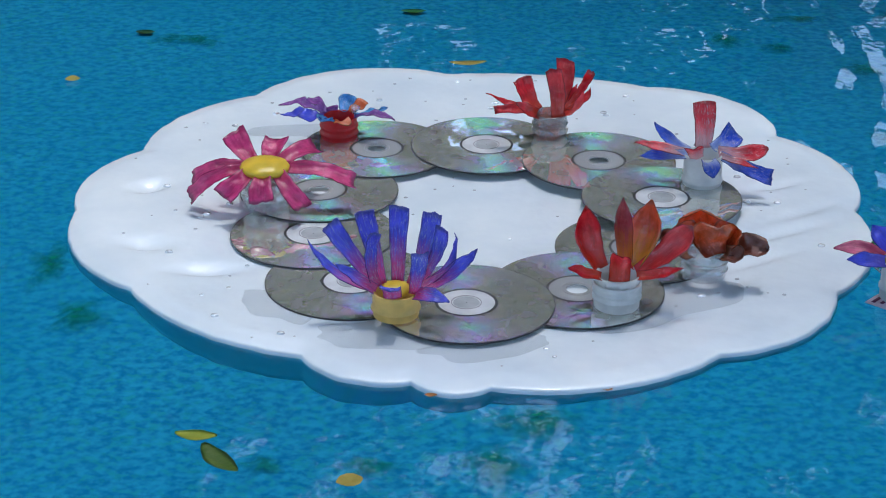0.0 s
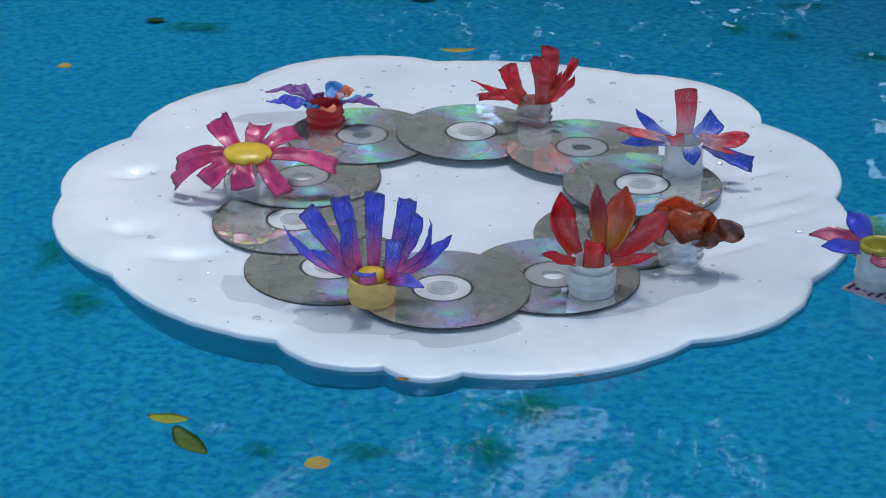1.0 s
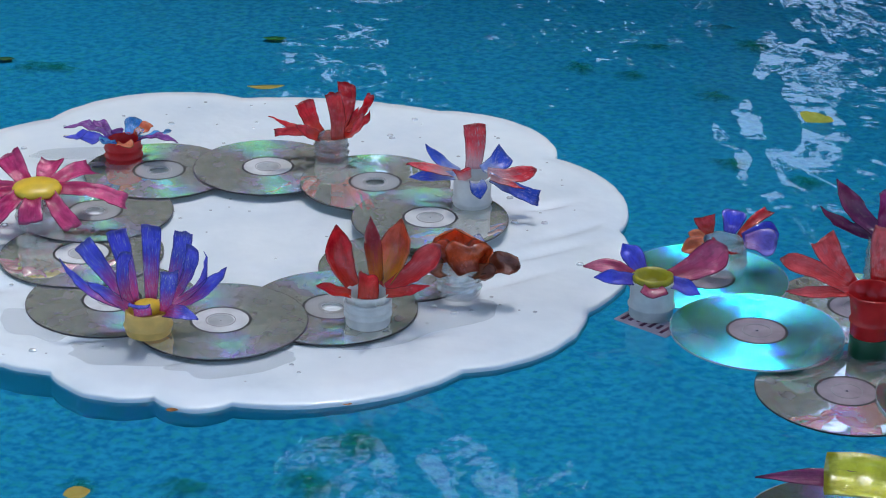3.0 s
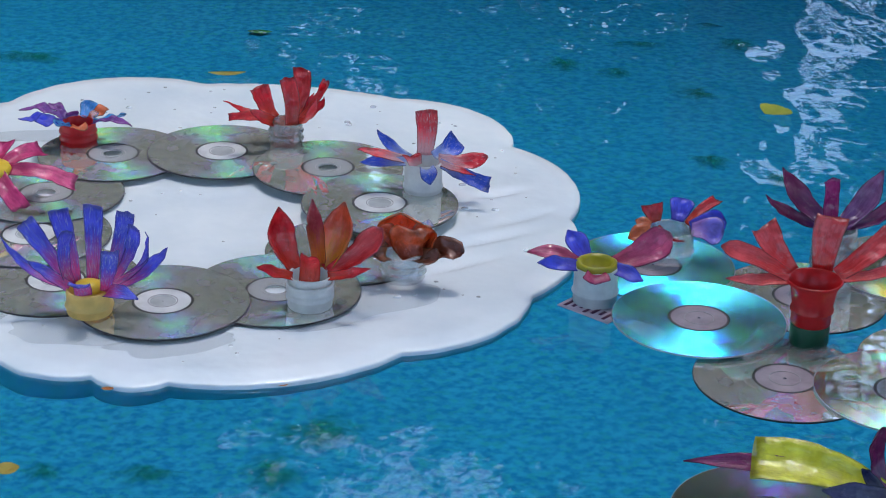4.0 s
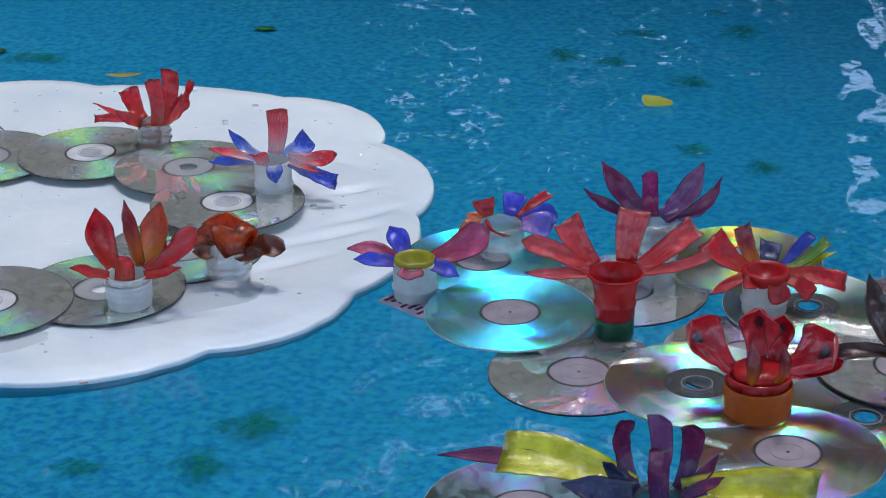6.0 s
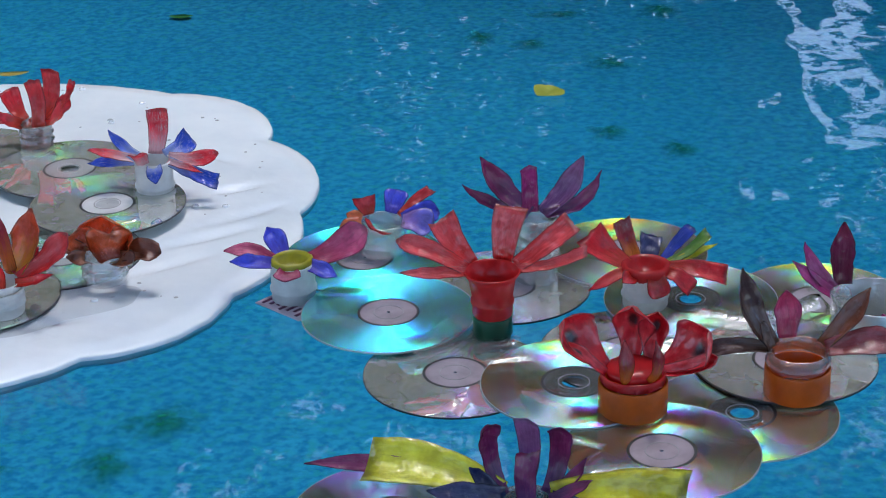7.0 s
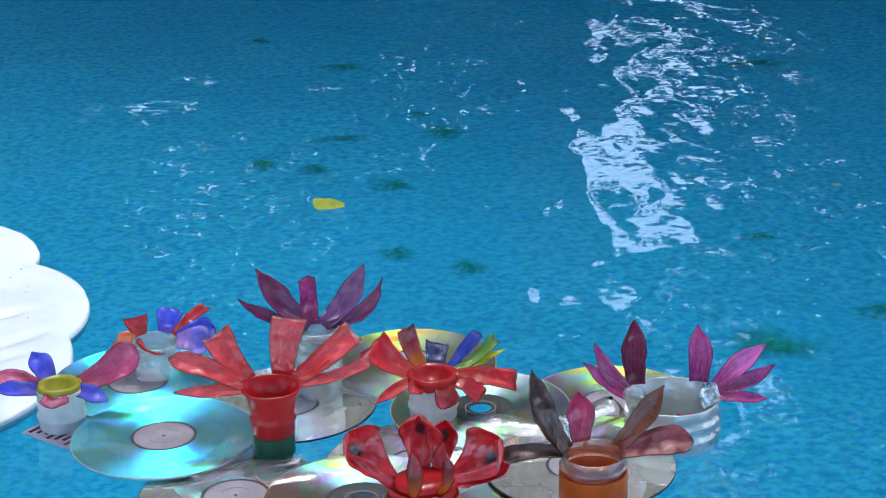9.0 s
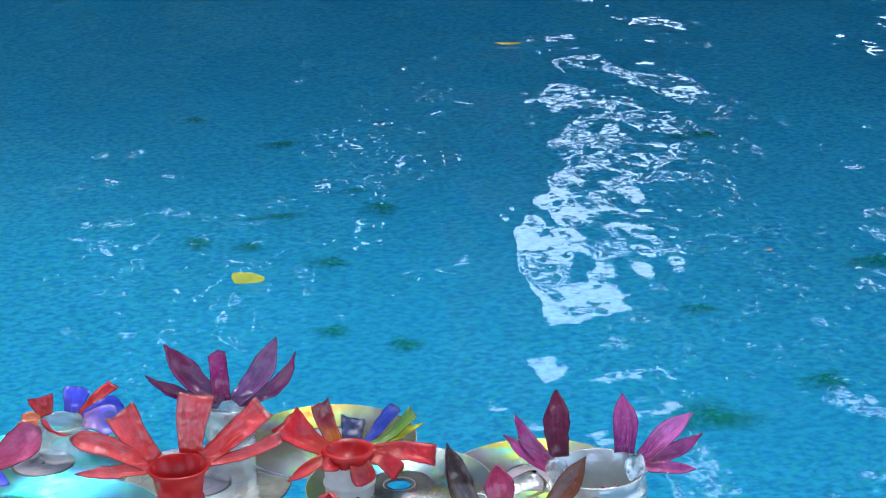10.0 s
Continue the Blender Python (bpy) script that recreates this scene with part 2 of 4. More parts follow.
MAT = {
    "pink": paint("pink_paint", (0.82, 0.075, 0.3), (0.68, 0.045, 0.2)),
    "rose": paint("rose_paint", (0.677, 0.103, 0.257), (0.593, 0.075, 0.173)),
    "red": paint("red_paint", (0.8, 0.014, 0.034), (0.74, 0.06, 0.03)),
    "red_dark": paint("dark_red_paint", (0.425, 0.022, 0.04), (0.705, 0.229, 0.033)),
    "red_glossy": paint("glossy_red_paint", (0.873, 0.026, 0.047), rough=0.12, through_light=0.3, streak=0.15, spot=True),
    "orange_red": paint("orange_red_paint", (0.88, 0.145, 0.047), (0.88, 0.425, 0.033), through_light=0.45),
    "red_bare": paint("red_paint_on_clear_strip", (0.84, 0.03, 0.06), (0.8, 0.5, 0.52), scratch=0.45),
    "blue_bare": paint("blue_paint_on_clear_strip", (0.035, 0.12, 0.72), (0.4, 0.5, 0.8), scratch=0.6),
    "coral": paint("coral_paint", (0.9, 0.085, 0.1), (0.76, 0.03, 0.03), through_light=0.45, streak=0.4),
    "orange": paint("orange_paint", (0.88, 0.201, 0.061), through_light=0.4),
    "purple": paint("purple_paint", (0.369, 0.089, 0.453), (0.229, 0.075, 0.425), rough=0.15, streak=0.5, scratch=0.6),
    "blue": paint("blue_paint", (0.089, 0.117, 0.873), (0.145, 0.117, 0.705)),
    "blue_deep": paint("deep_blue_paint", (0.04, 0.089, 0.593), (0.061, 0.089, 0.565), rough=0.15, streak=0.6),
    "sky": paint("light_blue_paint", (0.1, 0.4, 0.85), scratch=0.5),
    "navy": paint("navy_paint", (0.04, 0.047, 0.173)),
    "violet": paint("blue_violet_paint", (0.16, 0.17, 0.92), (0.85, 0.12, 0.4), streak=0.6, scratch=0.75),
    "violet_pale": paint("pale_violet_paint", (0.285, 0.229, 0.775), (0.565, 0.285, 0.705), through_light=0.5),
    "plum": paint("plum_paint", (0.36, 0.03, 0.17), (0.2, 0.05, 0.2)),
    "plum_pale": paint("pale_plum_paint", (0.46, 0.19, 0.42), (0.25, 0.08, 0.3)),
    "magenta": paint("magenta_paint", (0.565, 0.047, 0.313), (0.481, 0.047, 0.229), streak=0.5),
    "magenta_dark": paint("dark_magenta_paint", (0.313, 0.022, 0.103), (0.257, 0.019, 0.075)),
    "magenta_pale": paint("pale_magenta_paint", (0.845, 0.229, 0.593), (0.495, 0.047, 0.285), streak=0.6),
    "maroon": paint("maroon_paint", (0.369, 0.054, 0.075), (0.425, 0.075, 0.075)),
    "brown": paint("brown_paint", (0.285, 0.089, 0.054), (0.369, 0.117, 0.047), rough=0.18),
    "brown_dark": paint("dark_brown_paint", (0.117, 0.04, 0.036), (0.173, 0.075, 0.047), rough=0.15),
    "amber": paint("amber_paint", (0.873, 0.159, 0.033), (0.425, 0.075, 0.033), rough=0.15, through_light=0.5, streak=0.6),
    "yellow": paint("yellow_paint", (0.88, 0.733, 0.033), through_light=0.4),
    "yellow_green": paint("yellow_green_paint", (0.845, 0.817, 0.061), through_light=0.4),
    "green": paint("green_paint", (0.229, 0.425, 0.061)),
    "glossy_clear": clear("clear_petal_plastic", gloss=0.35, milky=0.12),
    "shard_clear": clear("clear_scrap_plastic", gloss=0.12, milky=0.1, bump=0.2),
    "yellow_cap": plastic("yellow_plastic", (0.9, 0.62, 0.05)),
    "red_cap": plastic("red_plastic", (0.66, 0.025, 0.03), 0.22, 0.4),
    "orange_cap": plastic("orange_plastic", (0.7, 0.14, 0.012), 0.2, 0.3),
    "white_cap": plastic("white_plastic", (0.82, 0.82, 0.8), 0.35, 0.3),
    "olive_cap": plastic("olive_plastic", (0.42, 0.38, 0.02), 0.3),
    "green_cap": plastic("green_plastic", (0.01, 0.09, 0.045), 0.3),
    "clear_cup": clear("clear_bottle_plastic", gloss=0.3, milky=0.3),
    "cloudy_cup": clear("cloudy_bottle_plastic", tint=(0.85, 0.86, 0.84), gloss=0.35, milky=0.38),
    "amber_cup": clear("amber_bottle_plastic", tint=(0.6, 0.36, 0.3), gloss=0.3, milky=0.06),
    "orange_clear": clear("clear_orange_plastic", tint=(0.85, 0.4, 0.18), gloss=0.15, milky=0.1),
    "disc_dull": grating("worn_disc_metal", (0.66, 0.66, 0.6), 0.006, mirror=0.95, rough=0.03, pitch=1.1, dust=0.27),
    # cyan of the diffracted light is put into base colour and lobe tint
    "disc_bright": grating("disc_metal_with_cyan_sheen", (0.42, 0.62, 0.58), 0.1, mirror=0.4, rough=0.04, pitch=1.0, blur=0.15, lobe_tint=(0.15, 1.0, 1.0), dust=0.12),
    "disc_rainbow": grating("rainbow_disc_metal", (0.6, 0.6, 0.5), 0.06, mirror=0.4, rough=0.03, pitch=0.95, blur=0.12, lobe_tint=(0.9, 1.0, 0.85), dust=0.05),
    "disc_gold": grating("gold_disc_metal", (0.5, 0.46, 0.32), 0.02, mirror=0.6, rough=0.04, pitch=0.85, blur=0.13, dust=0.14),
    "bottle_base_dark": grating("dark_bottle_base", (0.2, 0.26, 0.22), 0.01, mirror=0.5, rough=0.04),
    "hub_clear": clear("clear_disc_hub", gloss=0.1, milky=0.5, bump=0.04),
    "hub_glass": clear("bluish_clear_disc_hub", tint=(0.6, 0.68, 0.72), gloss=0.3, milky=0.12, bump=0.05),
    "hub_grey": plastic("pinkish_disc_hub", (0.42, 0.36, 0.4), 0.2, 0.1),
    "hub_white": plastic("white_disc_hub", (0.75, 0.76, 0.76), 0.3, 0.1),
    "hole_shade": plastic("hub_hole_shade_grey", (0.52, 0.54, 0.55), 0.2, 0.1),
    "cream_cap": plastic("cream_plastic", (0.92, 0.66, 0.2), 0.3, 0.35),
    "hub_line": plastic("grey_hub_line", (0.3, 0.29, 0.3), 0.3, 0.0),
    "ink": plastic("dark_ring_ink", (0.03, 0.03, 0.03), 0.4, 0.0),
    "film": film_material(),
    "paper": plastic("printed_paper", (0.7, 0.55, 0.62), 0.7, 0.1),
    "print": plastic("dark_print", (0.12, 0.03, 0.08), 0.6, 0.0),
    "foam": foam_material(),
    "water": water_material(),
    "floor": floor_material(),
    "deck": rough_material("concrete_deck", (0.32, 0.3, 0.27), (0.45, 0.43, 0.4), 6),
    "grass": rough_material("lawn", (0.05, 0.09, 0.02), (0.09, 0.12, 0.03), 3),
    "bark": rough_material("bark", (0.09, 0.06, 0.04), (0.17, 0.12, 0.08), 10),
    "leaves": leaf_material("tree_leaves", (0.1, 0.16, 0.06), (0.19, 0.26, 0.11)),
    "leaf_yellow": rough_material("yellow_leaf", (0.5, 0.36, 0.05), (0.62, 0.5, 0.12), 60, 0.6),
    "leaf_green": rough_material("green_leaf", (0.34, 0.4, 0.03), (0.55, 0.55, 0.07), 60, 0.6),
    "leaf_dark": rough_material("dark_green_leaf", (0.07, 0.15, 0.02), (0.16, 0.25, 0.04), 60, 0.5),
    "leaf_orange": rough_material("orange_leaf", (0.55, 0.2, 0.04), (0.6, 0.3, 0.1), 60, 0.6),
    "algae": algae_material(),
    # the high milky share paints the droplets' bright glints as white
    "bubble": clear("bubble_glint_white", gloss=0.6, milky=0.7),
}


# ---- building blocks ----
def mesh(name, bm, material, smooth=True):
    me = bpy.data.meshes.new(name)
    bmesh.ops.recalc_face_normals(bm, faces=bm.faces[:])
    for f in bm.faces:
        f.smooth = smooth
    bm.to_mesh(me)
    bm.free()
    me.materials.append(MAT[material])
    return me


def part(name, bm, material, parent, label="", smooth=True):
    ob = new(name, mesh(name, bm, material, smooth))
    ob.parent = parent
    if label:
        tagged(ob, label)
    return ob


def thing(name, at, label, category, group="", turn=0.0):
    ob = new(name)
    ob.empty_display_size = 0.02
    ob.matrix_world = pose(*at, 0, 0, turn)
    return tagged(ob, label, category, group)


def lathe(profile, n=40, wobble=0.0):
    """A turned form from (radius, height) pairs."""
    bm = bmesh.new()
    rings = []
    for r, z in profile:
        ring = []
        for i in range(n):
            a = 2 * math.pi * i / n
            k = 1 + wobble * noise.noise(Vector((math.cos(a) * 2, math.sin(a) * 2, z * 90)))
            ring.append(bm.verts.new((r * k * math.cos(a), r * k * math.sin(a), z)))
        rings.append(ring)
    for a, b in zip(rings, rings[1:]):
        for i in range(n):
            bm.faces.new((a[i], a[(i + 1) % n], b[(i + 1) % n], b[i]))
    return bm


def disc_band(r0, r1, z0, z1, n=72):
    """A flat ring with thickness."""
    return lathe([(r0, z0), (r1, z0), (r1, z1), (r0, z1), (r0, z0)], n)


OPEN_SIDE = Vector((0.0, -0.9, 0.44))   # the side to which the cut strips were twisted open


def petal(root_radius, tip, w0, w1, shape, bend, seed, cup=0.18, crumple=0.0, face=0.55):
    """A strip cut from a bottle: from the rim out to tip (millimetres from the rim's centre)."""
    rnd = random.Random(seed)
    tip = Vector(tip) * 0.001
    flat = Vector((tip.x, tip.y, 0))
    if flat.length < 1e-5:
        flat = Vector((0, -1, 0))
    out = flat.normalized()
    root = out * root_radius
    chord = tip - root
    length = chord.length
    c = chord.normalized()
    up = Vector((0, 0, 1)) - c * c.z
    if up.length < 0.15:
        up = -out
    up.normalize()
    up = (up - c * up.dot(c)).normalized()
    side = c.cross(up).normalized()
    turned = c.cross(OPEN_SIDE).normalized()
    if turned.dot(side) < 0:
        turned = -turned
    side = (side * (1 - face) + turned * face).normalized()
    up = side.cross(c).normalized()
    ctrl = root + chord * 0.5 + up * bend * length
    nu, nv = 12, 6
    bm = bmesh.new()
    along = bm.verts.layers.float.new("along")
    across = bm.verts.layers.float.new("across")
    twist = rnd.uniform(-0.35, 0.35)
    bow = rnd.uniform(-0.07, 0.07) * length
    flick = rnd.uniform(-0.1, 0.1) * length
    skew = rnd.uniform(-0.08, 0.08)
    rows = []
    for i in range(nu + 1):
        t = i / nu
        p = root * (1 - t) ** 2 + ctrl * 2 * t * (1 - t) + tip * t * t
        p = p + side * bow * math.sin(math.pi * t) + up * flick * t ** 3
        d = ((ctrl - root) * (1 - t) + (tip - ctrl) * t).normalized()
        nrm = side.cross(d).normalized()
        s = (side * math.cos(twist * t) + nrm * math.sin(twist * t))
        w = (w0 + (w1 - w0) * min(1, t * 1.25)) * 0.00103
        if shape == "p":
            w *= 1.0 if t < 0.5 else max(0.06, 1 - ((t - 0.5) / 0.5) ** 1.7)
        elif shape == "r":
            w *= 1.0 if t < 0.6 else max(0.12, math.sqrt(max(0, 1 - ((t - 0.6) / 0.4) ** 2.2)))
        row = []
        for j in range(nv + 1):
            v = j / nv - 0.5
            jag = (rnd.uniform(-0.5, 0.5) * 0.0015 + skew * v * 2 * w) if (shape == "s" and i == nu) else 0
            q = p + s * (v * w * (1 + 0.06 * noise.noise(Vector((t * 5, v, seed))))) + nrm * (cup * w * (4 * v * v - 0.5)) + d * jag
            q += nrm * (0.001 + crumple * 0.001) * noise.noise(q * 160 + Vector((seed, 0, 0))) * 2 * min(1, t * 3)
            vert = bm.verts.new(q)
            vert[along] = t
            vert[across] = v
            row.append(vert)
        rows.append(row)
    for a, b in zip(rows, rows[1:]):
        for j in range(nv):
            bm.faces.new((a[j], a[j + 1], b[j + 1], b[j]))
    bmesh.ops.recalc_face_normals(bm, faces=bm.faces[:])
    bmesh.ops.solidify(bm, geom=bm.faces[:], thickness=0.0005)
    return bm


def threaded_cap(r, h, ribs=3, flare=0.0):
    """A bottle's neck or cap: hollow, with rounded lips and thread rings."""
    prof = [(r * 0.96, 0.0), (r, 0.0012)]
    for k in range(ribs):
        z = h * (0.25 + 0.6 * k / max(1, ribs))
        prof += [(r, z), (r + 0.0011, z + h * 0.04), (r + 0.0011, z + h * 0.09), (r, z + h * 0.13)]
    prof += [(r + flare * 0.4, h - 0.006), (r + flare, h - 0.001), (r + flare - 0.0006, h), (r + flare - 0.0016, h - 0.0006), (r - 0.0018, h * 0.5), (r - 0.0018, 0.002)]
    return lathe(prof, 44, 0.012)


def flower(at, height, label, petals, cap, cap_label, radius=0.015, ribs=2, heart=None, heart_label="", heart_radius=0.0, root=None, cup=0.18, crumple=0.0, group="", foot=0.0, flare=0.0, hollow=False, face=0.55, foot_look=("green_cap", "dark green ring under the neck")):
    """A flower cut from a plastic bottle, its petals spread over a bottle neck."""
    f = thing("bottle_flower", at, label, "flower", group)
    part("neck", threaded_cap(radius, height, ribs, flare), cap, f, cap_label).location = (0, 0, foot)
    if foot:
        part("foot", threaded_cap(radius * (0.98 if foot < height else 1.06), foot - 0.0004, 0), foot_look[0], f, foot_look[1])
    height = height + foot
    if heart:
        r = heart_radius
        if hollow:
            prof = [(0.0001, -0.007), (r * 0.55, -0.006), (r * 0.72, -0.001), (r * 0.86, 0.0018), (r, 0.0008), (r * 1.02, -0.002), (r * 0.9, -0.008), (0.0001, -0.009)]
        else:
            prof = [(0.0001, 0.003), (r * 0.5, 0.0027), (r * 0.9, 0.0013), (r, -0.001), (r * 0.96, -0.004), (0.0001, -0.004)]
        bm = lathe(prof, 36, 0.06)
        o = part("heart", bm, heart, f, heart_label)
        o.location = (0, 0, height + 0.002)
    for i, (x, y, z, w0, w1, shape, bend, m) in enumerate(petals):
        o = part("petal", petal((root if root else radius * 0.85), (x, y, z), w0, w1, shape, bend, i * 7 + int(at[0] * 1000), cup, crumple, face), m, f)
        o.location = (0, 0, height)
    return f


# ---- the pool ----
def sheet(x0, y0, x1, y1, z, nx=1, ny=1):
    bm = bmesh.new()
    g = [[bm.verts.new((x0 + (x1 - x0) * i / nx, y0 + (y1 - y0) * j / ny, z)) for i in range(nx + 1)] for j in range(ny + 1)]
    for j in range(ny):
        for i in range(nx):
            bm.faces.new((g[j][i], g[j][i + 1], g[j + 1][i + 1], g[j + 1][i]))
    return bm


def slab(x0, y0, z0, x1, y1, z1):
    bm = bmesh.new()
    bmesh.ops.create_cube(bm, size=1)
    for v in bm.verts:
        v.co = Vector(((x0 + x1) / 2 + v.co.x * (x1 - x0), (y0 + y1) / 2 + v.co.y * (y1 - y0), (z0 + z1) / 2 + v.co.z * (z1 - z0)))
    return bm


FLOOR_Z = -0.45
LEVEL = 0.004   # the water
PX0, PX1, PY0, PY1 = -4.0, 5.0, 0.45, 7.0
tagged(new("water", mesh("water", sheet(PX0, PY0, PX1, PY1, LEVEL), "water")), "clear blue rippled pool water", "water", kind="structure")
tagged(new("floor", mesh("floor", slab(PX0 - 0.2, PY0 - 0.2, FLOOR_Z - 0.1, PX1 + 0.2, PY1 + 0.2, FLOOR_Z), "floor", False)), "mottled blue painted pool floor", "pool floor", kind="structure")
for wall, box in (("wall_north", (PX0, PY1, FLOOR_Z, PX1, PY1 + 0.2, 0.1)), ("wall_south", (PX0, PY0 - 0.2, FLOOR_Z, PX1, PY0, 0.1)),
                  ("wall_west", (PX0 - 0.2, PY0 - 0.2, FLOOR_Z, PX0, PY1 + 0.2, 0.1)), ("wall_east", (PX1, PY0 - 0.2, FLOOR_Z, PX1 + 0.2, PY1 + 0.2, 0.1))):
    tagged(new(wall, mesh(wall, slab(*box), "floor", False)), "blue painted pool wall", "pool wall", kind="structure")


def ground():
    bm = bmesh.new()
    inner = [(PX0 - 0.2, PY0 - 0.2), (PX1 + 0.2, PY0 - 0.2), (PX1 + 0.2, PY1 + 0.2), (PX0 - 0.2, PY1 + 0.2)]
    loops = [[bm.verts.new((x, y, 0.1)) for x, y in inner]]
    for s in (1.5, 400.0):
        loops.append([bm.verts.new((x + (s if x > 0 else -s), y + (s if y > 1 else -s), 0.1)) for x, y in inner])
    for k in (0, 1):
        for i in range(4):
            f = bm.faces.new((loops[k][i], loops[k][(i + 1) % 4], loops[k + 1][(i + 1) % 4], loops[k + 1][i]))
            f.material_index = k
    return bm


gm = mesh("ground", ground(), "deck", False)
gm.materials.append(MAT["grass"])
tagged(new("ground", gm), "concrete deck round the pool with lawn beyond", "ground", kind="structure")


# ---- trees round the pool: mirrored in the water, or unseen and added for shade ----
def tree(at, height, spread, seed, bare):
    rnd = random.Random(seed)
    if height < 3:
        t = thing("shrub", at, "dense green shrub out of view at the deck edge, blocking low mirrored sky", "shrub", "shrubs round the pool")
    else:
        t = thing("tree", at, "leafy green tree out of view on the lawn, mirrored in or shading the pool", "tree", "trees round the pool")
    bm = bmesh.new()

    def limb(a, b, r0, r1):
        d = (b - a).normalized()
        u = d.orthogonal().normalized()
        w = d.cross(u)
        rings = [[bm.verts.new(p + (u * math.cos(k * math.pi / 4) + w * math.sin(k * math.pi / 4)) * r) for k in range(8)] for p, r in ((a, r0), ((a + b) / 2 + u * 0.06, (r0 + r1) / 2), (b, r1))]
        for q, s in zip(rings, rings[1:]):
            for k in range(8):
                bm.faces.new((q[k], q[(k + 1) % 8], s[(k + 1) % 8], s[k]))
    top = Vector((rnd.uniform(-0.3, 0.3), rnd.uniform(-0.3, 0.3), height * max(0.62, bare + 0.1)))
    limb(Vector((0, 0, -0.05)), top, 0.02 * height + 0.02, 0.01 * height)
    ends = []
    for k in range(round(6 + height)):
        a = k * 2.4 + rnd.uniform(-0.4, 0.4)
        s = top * rnd.uniform(max(0.25, bare * 0.9), 1.0)
        e = Vector((math.cos(a) * spread * rnd.uniform(0.3, 0.9), math.sin(a) * spread * rnd.uniform(0.3, 0.9), height * rnd.uniform(bare + 0.04, 0.95)))
        limb(s, e, 0.06, 0.015)
        ends.append(e)
    part("trunk", bm, "bark", t)
    verts, faces = [], []
    for e in ends + [top + Vector((0, 0, height * 0.25))]:
        for c in range(9 if spread < 3.5 else 18):
            m = e + Vector((rnd.gauss(0, 1), rnd.gauss(0, 1), rnd.gauss(0, 1) * min(1.0, (0.97 - bare) * height / (2 * spread)))) * spread * 0.24
            size = spread * rnd.uniform(0.1, 0.18)
            for _ in range(50 if height < 3 else 36):
                p = m + Vector((rnd.gauss(0, 1), rnd.gauss(0, 1), rnd.gauss(0, 0.8))) * size
                u = Vector((rnd.gauss(0, 1), rnd.gauss(0, 1), rnd.gauss(0, 1))).normalized()
                w = u.orthogonal().normalized()
                l = rnd.uniform(0.1, 0.19)
                k = len(verts)
                verts += [p - u * l, p + w * l * 0.45, p + u * l, p - w * l * 0.45]
                faces.append((k, k + 1, k + 2, k + 3))
    me = bpy.data.meshes.new("crown")
    me.from_pydata([tuple(v) for v in verts], [], faces)
    me.materials.append(MAT["leaves"])
    o = new("crown", me)
    o.parent = t
    return t


TREES = (
    # x, y, height, spread, share of the height below the crown
    (-5.4, 8.8, 12.0, 2.8, 0.2), (-8.0, 6.0, 11.0, 2.7, 0.15), (-3.1, 10.0, 7.4, 1.9, 0.2), (-1.0, 9.4, 5.3, 1.5, 0.25), (-2.2, 11.4, 9.5, 2.0, 0.4),
    (1.7, 8.8, 12.0, 2.6, 0.47), (4.4, 8.6, 11.5, 2.4, 0.35), (6.8, 7.8, 11.0, 2.6, 0.15), (8.8, 4.0, 9.0, 2.6, 0.15), (-8.2, 1.5, 8.0, 2.6, 0.15),
    (0.7, 10.2, 4.9, 1.2, 0.22), (1.7, 10.6, 5.9, 1.1, 0.58), (3.9, 11.0, 7.0, 1.3, 0.2), (-4.6, 13.0, 7.0, 2.4, 0.2), (-1.8, 14.0, 6.4, 2.0, 0.2),
    # the last two, unseen in the south, are added to cut light there
    (6.4, 10.8, 12.0, 2.9, 0.2), (9.4, 10.0, 11.0, 2.9, 0.2), (-7.2, 10.8, 12.0, 2.8, 0.2), (-7.0, -8.0, 8.0, 2.6, 0.2), (8.0, -8.5, 8.4, 2.6, 0.2),
    # unseen wide crowns overhead and behind, added to dim the light on the pool
    (-5.9, 2.6, 10.0, 4.6, 0.5), (6.9, 2.2, 10.5, 5.0, 0.5), (-1.2, -4.2, 9.5, 4.4, 0.55), (3.4, -4.4, 9.0, 4.2, 0.55),
    # unseen shrubs, added to keep low sky out of the reflections
    (-6.5, 8.0, 2.0, 1.3, 0.1), (-4.3, 8.1, 2.1, 1.3, 0.1), (-2.2, 8.0, 1.8, 1.2, 0.1), (-0.2, 8.0, 1.7, 1.2, 0.1), (1.8, 8.1, 1.4, 1.2, 0.1),
    (3.8, 8.0, 1.8, 1.2, 0.1), (5.6, 8.0, 2.2, 1.3, 0.1), (7.4, 7.9, 2.2, 1.3, 0.1),
)
for i, (x, y, h, s, bare) in enumerate(TREES):
    tree((x, y, 0.1), h, s, 11 + i, bare)

# ---- the white foam raft ----
RAFT = (0.0205, 1.447)
# lobes round the cut edge: angle of each notch, its radius, and the bulge of the lobe that follows
NOTCHES = ((28.9, 0.2865, 0.024), (93.8, 0.2826, 0.026), (128.5, 0.2885, 0.013), (159.2, 0.278, 0.013), (183.7, 0.2945, 0.012), (212.8, 0.281, 0.006),
           (246, 0.275, 0.013), (262, 0.289, 0.012), (272, 0.2935, 0.011), (303.1, 0.293, 0.0155), (328.5, 0.2935, 0.011), (357.6, 0.288, 0.017), (388.9, 0.2865, 0.0))
NOTCHES = NOTCHES[:1] + ((58.0, 0.297, 0.0),) + NOTCHES[1:]


